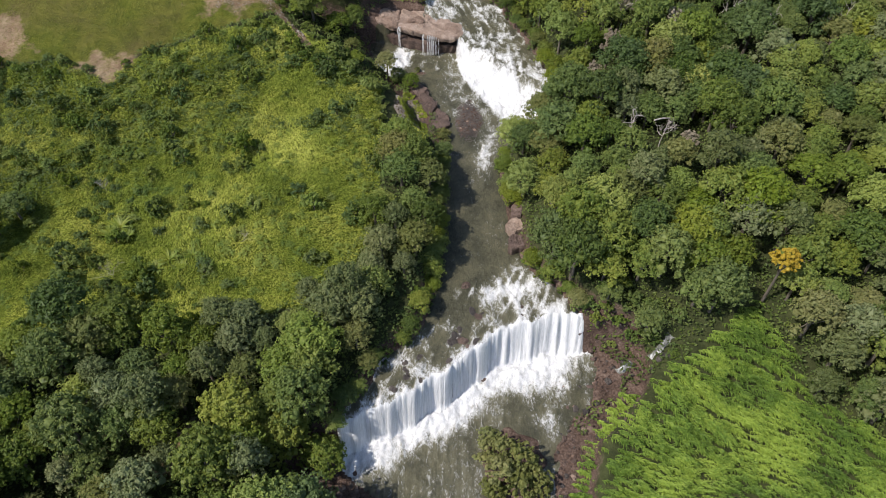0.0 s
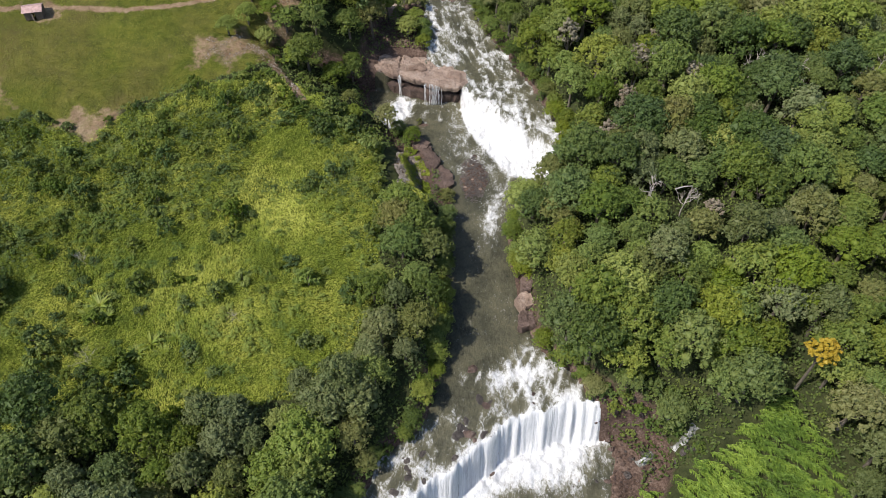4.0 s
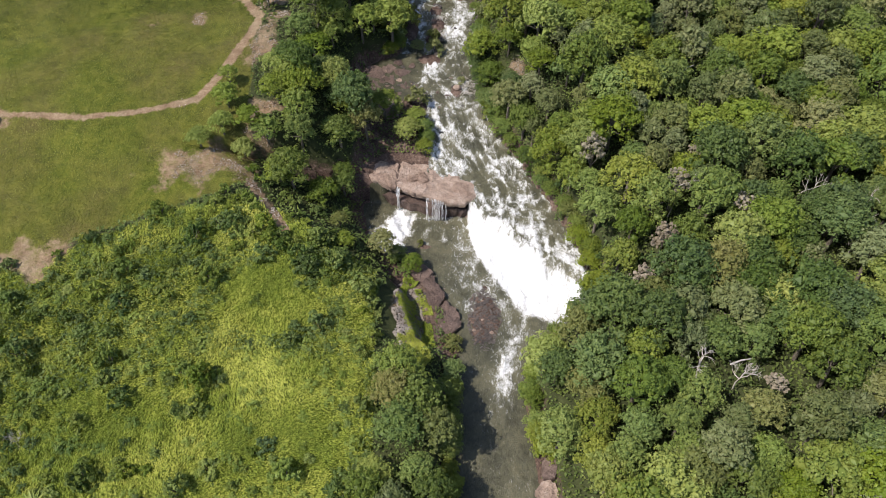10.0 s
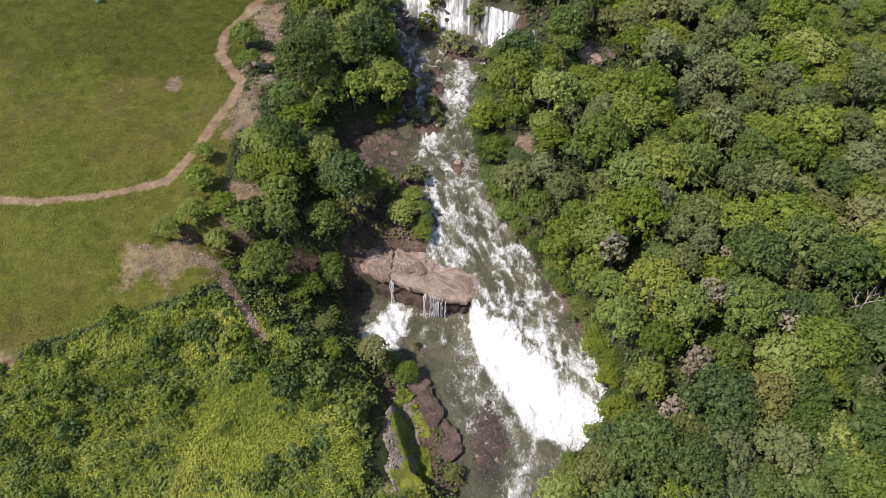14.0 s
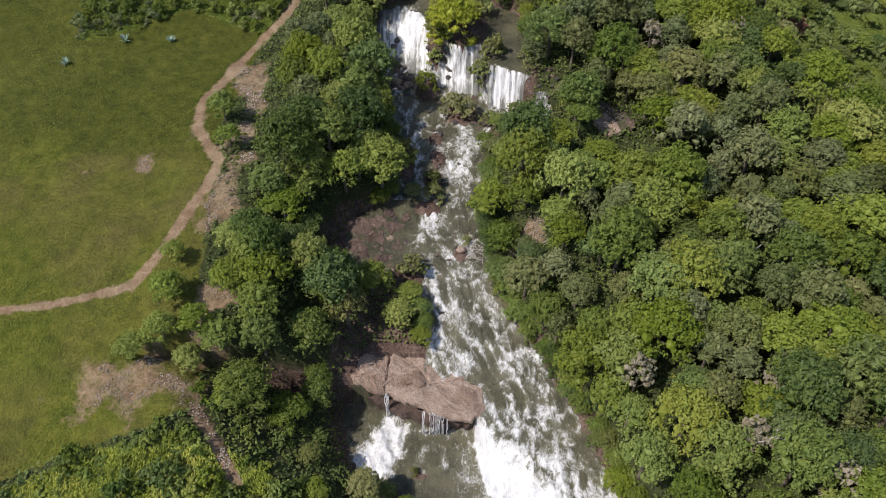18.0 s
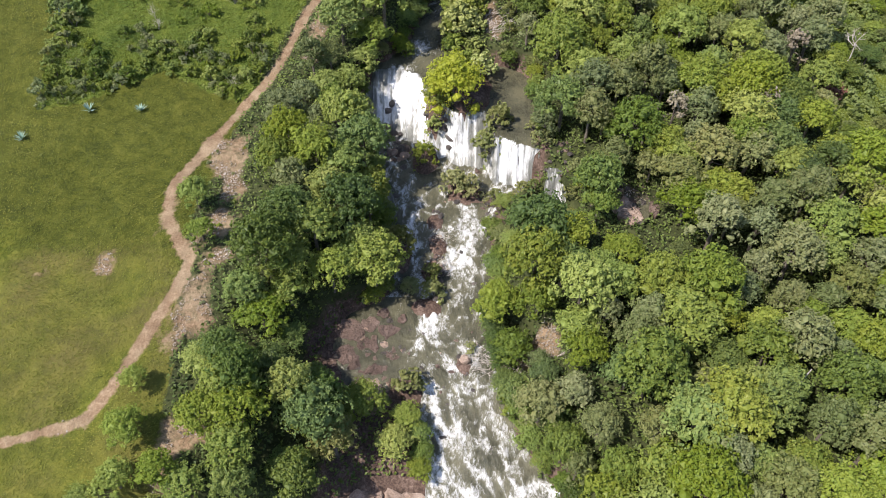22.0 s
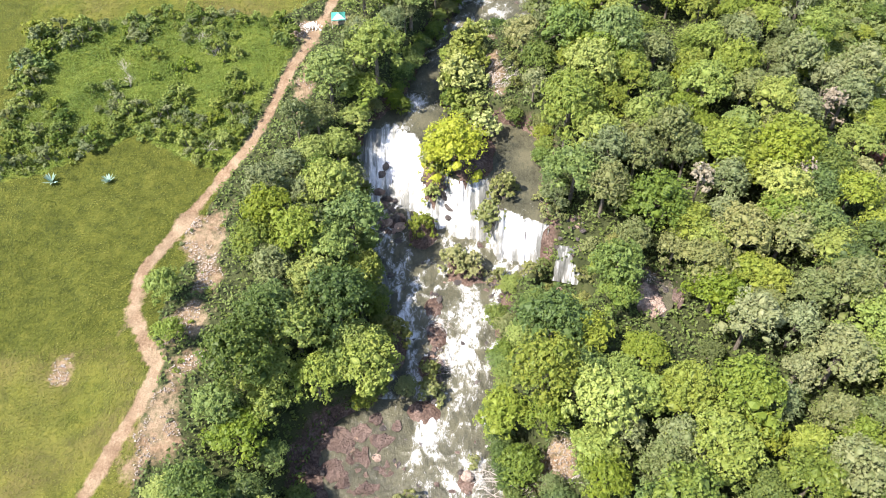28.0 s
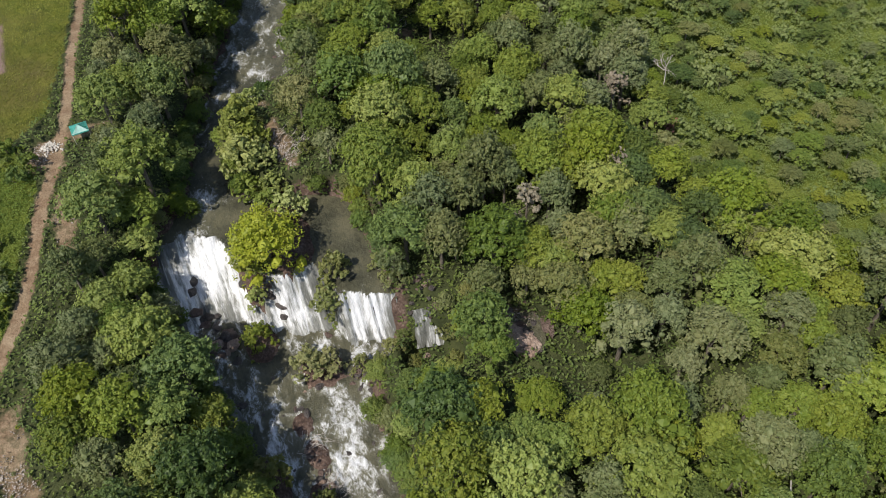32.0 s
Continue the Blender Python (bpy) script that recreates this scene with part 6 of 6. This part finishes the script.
def bare_trees():
    rng = np.random.default_rng(31)
    for x, y, h in DEAD_SPOTS:
        out = []
        branches(rng, np.array([0, 0, -0.5]), np.array([0.05, 0.02, 1.0]), h * 0.72, 0.17, 0, out)
        for _k in range(5):
            d = rng.normal(0, 0.6, 3) + np.array([0, 0, 0.7])
            branches(rng, np.array([0, 0, h * rng.uniform(0.5, 0.72)]), d / np.linalg.norm(d), h * 0.22, 0.1, 2, out)
        tree = tagged(new("dead_tree"), "bare dead tree with pale grey branches", "tree", "bare trees")
        tree.matrix_basis = pose(x, y, float(ground_z(x, y)))
        part("trunk", raw_mesh("trunk", *out[0], DEAD_WOOD, True), tree)
        v, f = joined(out[1:])
        part("bare_crown", raw_mesh("bare_crown", v, f, DEAD_WOOD), tree)
    for x, y, s in ((-64, 83.5, 1.4), (-71.5, 105, 1.0), (-39.5, 92.5, 0.9), (-67.5, 272.5, 1.2), (-66, 269, 1.0), (-53, 281, 1.1), (-50.5, 278, 1.0), (-47, 252, 0.9)):
        out = []
        for _k in range(9):
            d = rng.normal(0, 0.45, 3) + np.array([0, 0, 0.9])
            branches(rng, np.zeros(3), d / np.linalg.norm(d), 1.5 * s, 0.035, 2, out)
        v, f = joined(out)
        bush = tagged(new("bare_shrub", raw_mesh("bare_shrub", v, f, DEAD_WOOD)), "bare grey twiggy shrub among the weeds", "shrub", "bare shrubs")
        bush.matrix_basis = pose(x, y, float(ground_z(x, y)))
    for x, y, turn, n, wide in ((14.5, 194, 20, 60, 4.0), (9, 190.8, 60, 14, 2.5), (3.2, 192, 10, 16, 2.5), (9, 273, 40, 50, 4.0), (-4.3, 211.5, 10, 26, 1.8), (-4.6, 220, 0, 16, 1.5), (40, 299, 0, 20, 3)):
        out = []
        for _k in range(n):
            a, r = rng.uniform(0, 6.28), wide * math.sqrt(rng.uniform())
            d = np.array([math.cos(radians(turn) + rng.normal(0, 0.6)), math.sin(radians(turn) + rng.normal(0, 0.6)), rng.uniform(0.0, 0.35)])
            sx, sy = r * math.cos(a), r * math.sin(a)
            here = max(float(ground_z(x + sx, y + sy)), float(level(x + sx, y + sy)) if from_river(x + sx, y + sy) < 0 else -99)
            branches(rng, np.array([sx, sy, here + 0.1]), d, rng.uniform(1.0, 2.6), 0.05, 1, out)
        v, f = joined(out)
        heap = tagged(new("brushwood", raw_mesh("brushwood", v, f, DEAD_WOOD)), "heap of dry pale driftwood branches on the bank", "driftwood", "driftwood heaps")
        heap.matrix_basis = pose(x, y, 0)
    for x, y, turn, ln in ((10.5, 193.2, 188, 4.5), (9.5, 191.2, 172, 3.6), (10.8, 196.5, 215, 2.6)):
        out = []
        d = np.array([math.cos(radians(turn)), math.sin(radians(turn)), 0.02])
        branches(rng, np.zeros(3), d, ln, 0.13, 3, out)
        v, f = joined(out)
        v[:, 2] = np.abs(v[:, 2]) * 0.5
        snag = tagged(new("fallen_tree", raw_mesh("fallen_tree", v, f, DEAD_WOOD)), "bleached fallen tree reaching out over the rapids", "driftwood", "driftwood heaps")
        snag.matrix_basis = pose(x, y, float(ground_z(x, y)) + 0.5)
    for x, y, turn, ln in ((49.5, 181, 45, 6.0), (8.5, 190.5, 75, 4.5), (44, 112, 20, 4), (-20, 44.5, 40, 3)):
        v, f = tube([(-ln / 2, 0, 0), (0, 0.1, 0.15), (ln / 2, 0, 0)], [0.16, 0.14, 0.08], 7)
        log = tagged(new("log", raw_mesh("log", v, f, DEAD_WOOD, True)), "pale fallen tree trunk lying among foliage", "log")
        log.matrix_basis = pose(x, y, float(ground_z(x, y)) + (8.6 if x > 40 else 0.3), 0, 8, turn)


bare_trees()


def rosette(name, label, category, group, blades, length, width, droop, material, rng):
    plant = tagged(new(name), label, category, group)
    for k in range(blades):
        w = k * 2.39996
        rise = rng.uniform(0.35, 1.15)
        rows = []
        for i in range(5):
            s = i / 4
            r, z = length * s * math.cos(rise * (1 - droop * s)), length * s * math.sin(rise) - droop * length * s * s * 0.55
            half = width * math.sin(math.pi * min(1, 0.15 + 0.85 * s)) * 0.5 + 0.01
            for side in (-1, 0, 1):
                rows.append((r * math.cos(w) - side * half * math.sin(w), r * math.sin(w) + side * half * math.cos(w), z + 0.1 - (0.25 * half if side == 0 else 0)))
        f = [(i * 3 + j, i * 3 + j + 1, i * 3 + j + 4, i * 3 + j + 3) for i in range(4) for j in range(2)]
        part("leaf", raw_mesh("leaf", np.array(rows), np.array(f), material), plant)
    return plant


def rosettes():
    rng = np.random.default_rng(41)
    banana = rosette("banana_plant", "broad-leaved banana plant on the grassy slope", "plant", "banana plants", 16, 3.0, 0.62, 0.5, LEAF_LIGHT, rng)
    for x, y, s in ((-64.8, 94.2, 1.0), (-66.4, 92.4, 0.8), (-53.5, 86.5, 0.8), (-51, 84.8, 0.7), (-55.5, 84.6, 0.7), (-62.8, 92, 0.7), (-49.2, 88, 0.6)):
        set_at([banana], x, y, s, rng, sink=-0.2)
    agave = rosette("agave", "pale blue-green agave in the pasture", "plant", "agaves", 18, 1.7, 0.26, 0.12, AGAVE, rng)
    for x, y, s in ((-64.4, 244.8, 1.0), (-74.8, 244.6, 1.05), (-88.9, 273, 1.2), (-85.4, 236, 0.9)):
        set_at([agave], x, y, s, rng, sink=0.0)


rosettes()


# ---- what people put there ----
TIN = plain("rusty_tin", (0.36, 0.24, 0.22), 0.55, 0.4, 0.3, 1.5, 0.35)
PLANK = plain("weathered_plank", (0.13, 0.1, 0.08), 0.85, 0.2, 0, 4.0, 0.3)
TENT_GREEN = plain("green_canvas", (0.09, 0.4, 0.33), 0.7, 0.3, 0, 2.0, 0.12)
TENT_PALE = plain("pale_green_canvas", (0.5, 0.75, 0.68), 0.7, 0.3, 0, 2.0, 0.1)
POLE = plain("white_pole", (0.7, 0.7, 0.68), 0.4, 0.5, 0.2)
RUBBLE = plain("pale_rubble", (0.5, 0.46, 0.4), 0.9, 0.2, 0, 3.0, 0.3)


def block(sx, sy, sz, bevel=0.02):
    bm = bmesh.new()
    bmesh.ops.create_cube(bm, size=1)
    bmesh.ops.scale(bm, vec=(sx, sy, sz), verts=bm.verts)
    bmesh.ops.bevel(bm, geom=bm.edges[:], offset=bevel, segments=1, affect="EDGES")
    return bm


def build_hut():
    hut = tagged(new("hut"), "small wooden field hut with a rusty tin roof", "hut")
    hut.matrix_basis = pose(-98.4, 169.6, float(ground_z(-98.4, 169.6)) - 0.05, 0, 0, 12)
    long, deep, high = 3.9, 3.2, 2.1
    for k in range(13):
        x = -long / 2 + (k + 0.5) * long / 13
        part("plank", from_bm("plank", block(long / 13 - 0.02, 0.05, high), PLANK), hut, at=pose(x, deep / 2, high / 2))
        if not 5 <= k <= 7:
            part("plank", from_bm("plank", block(long / 13 - 0.02, 0.05, high), PLANK), hut, at=pose(x, -deep / 2, high / 2))
    for k in range(11):
        y = -deep / 2 + (k + 0.5) * deep / 11
        for side in (-1, 1):
            part("plank", from_bm("plank", block(0.05, deep / 11 - 0.02, high), PLANK), hut, at=pose(side * long / 2, y, high / 2))
    for sx in (-1, 1):
        for sy in (-1, 1):
            part("post", from_bm("post", block(0.12, 0.12, high + 0.15), PLANK), hut, at=pose(sx * (long / 2 - 0.02), sy * (deep / 2 - 0.02), (high + 0.15) / 2))
    part("door", from_bm("door", block(0.82, 0.05, 1.85), PLANK), hut, "dark plank door standing ajar", pose(-0.25, -deep / 2 - 0.25, 0.95, 0, 0, -40))
    for side in (-1, 1):
        for k in range(5):
            x = -2.3 + (k + 0.5) * 4.6 / 5
            part("roof_sheet", from_bm("roof_sheet", block(4.6 / 5 + 0.06, 2.15, 0.03), TIN), hut, at=pose(x, side * 0.98, 2.5 + 0.012 * k + 0.02 * (k % 2), -side * 22))
    part("ridge", from_bm("ridge", block(4.7, 0.3, 0.05), TIN), hut, at=pose(0, 0, 2.93))


build_hut()


def build_tent():
    tent = tagged(new("gazebo_tent"), "green canvas gazebo tent on thin white poles", "tent")
    tent.matrix_basis = pose(-25.0, 287.9, float(ground_z(-25.0, 287.9)), 0, 0, 6)
    h, r = 2.15, 1.5
    peak = Vector((0, 0, 3.05))
    corners = [Vector((-r, -r, h)), Vector((r, -r, h)), Vector((r, r, h)), Vector((-r, r, h))]
    for k in range(4):
        a, b = corners[k], corners[(k + 1) % 4]
        rows = []
        for i in range(7):
            s = i / 6
            for j in range(5):
                e = a.lerp(b, j / 4)
                p = e.lerp(peak, s)
                p.z -= 0.16 * math.sin(math.pi * s) * (0.4 + 0.6 * math.sin(math.pi * j / 4))
                rows.append(p[:])
        f = [(i * 5 + j, i * 5 + j + 1, i * 5 + j + 6, i * 5 + j + 5) for i in range(6) for j in range(4)]
        bm = bmesh.new()
        vs = [bm.verts.new(p) for p in rows]
        for q in f:
            bm.faces.new([vs[i] for i in q])
        bmesh.ops.solidify(bm, geom=bm.faces[:], thickness=0.012)
        part("canopy_panel", from_bm("canopy_panel", bm, TENT_PALE if k == 0 else TENT_GREEN), tent, "pale green canvas of the front panel" if k == 0 else "")
        mid = (a + b) / 2
        part("valance", from_bm("valance", block(2 * r if k % 2 == 0 else 0.02, 0.02 if k % 2 == 0 else 2 * r, 0.24, 0.004), TENT_GREEN), tent, at=pose(mid.x * 1.005, mid.y * 1.005, h - 0.11))
        v, q = tube([(a.x * 0.97, a.y * 0.97, -0.05), (a.x * 0.97, a.y * 0.97, h)], [0.03, 0.03], 8)
        part("pole", raw_mesh("pole", v, q, POLE, True), tent)


build_tent()


def rubble_heap():
    rng = np.random.default_rng(51)
    pieces = []
    for _ in range(160):
        x, y = rng.normal(0, 1.1), rng.normal(0, 0.8)
        s = rng.uniform(0.07, 0.24)
        pieces.append((BALL0[0] * s * (1 + 0.2 * rng.normal(0, 1, (12, 1))) + (x, y, max(0, 0.5 - 0.25 * math.hypot(x, y)) * rng.uniform(0.5, 1)), BALL0[1]))
    v, f = joined(pieces)
    heap = tagged(new("rubble", raw_mesh("rubble", v, f, RUBBLE)), "heap of pale broken stones beside the track", "rubble", kind="stuff")
    heap.matrix_basis = pose(-31.2, 287.7, float(ground_z(-31.2, 287.7)))


rubble_heap()
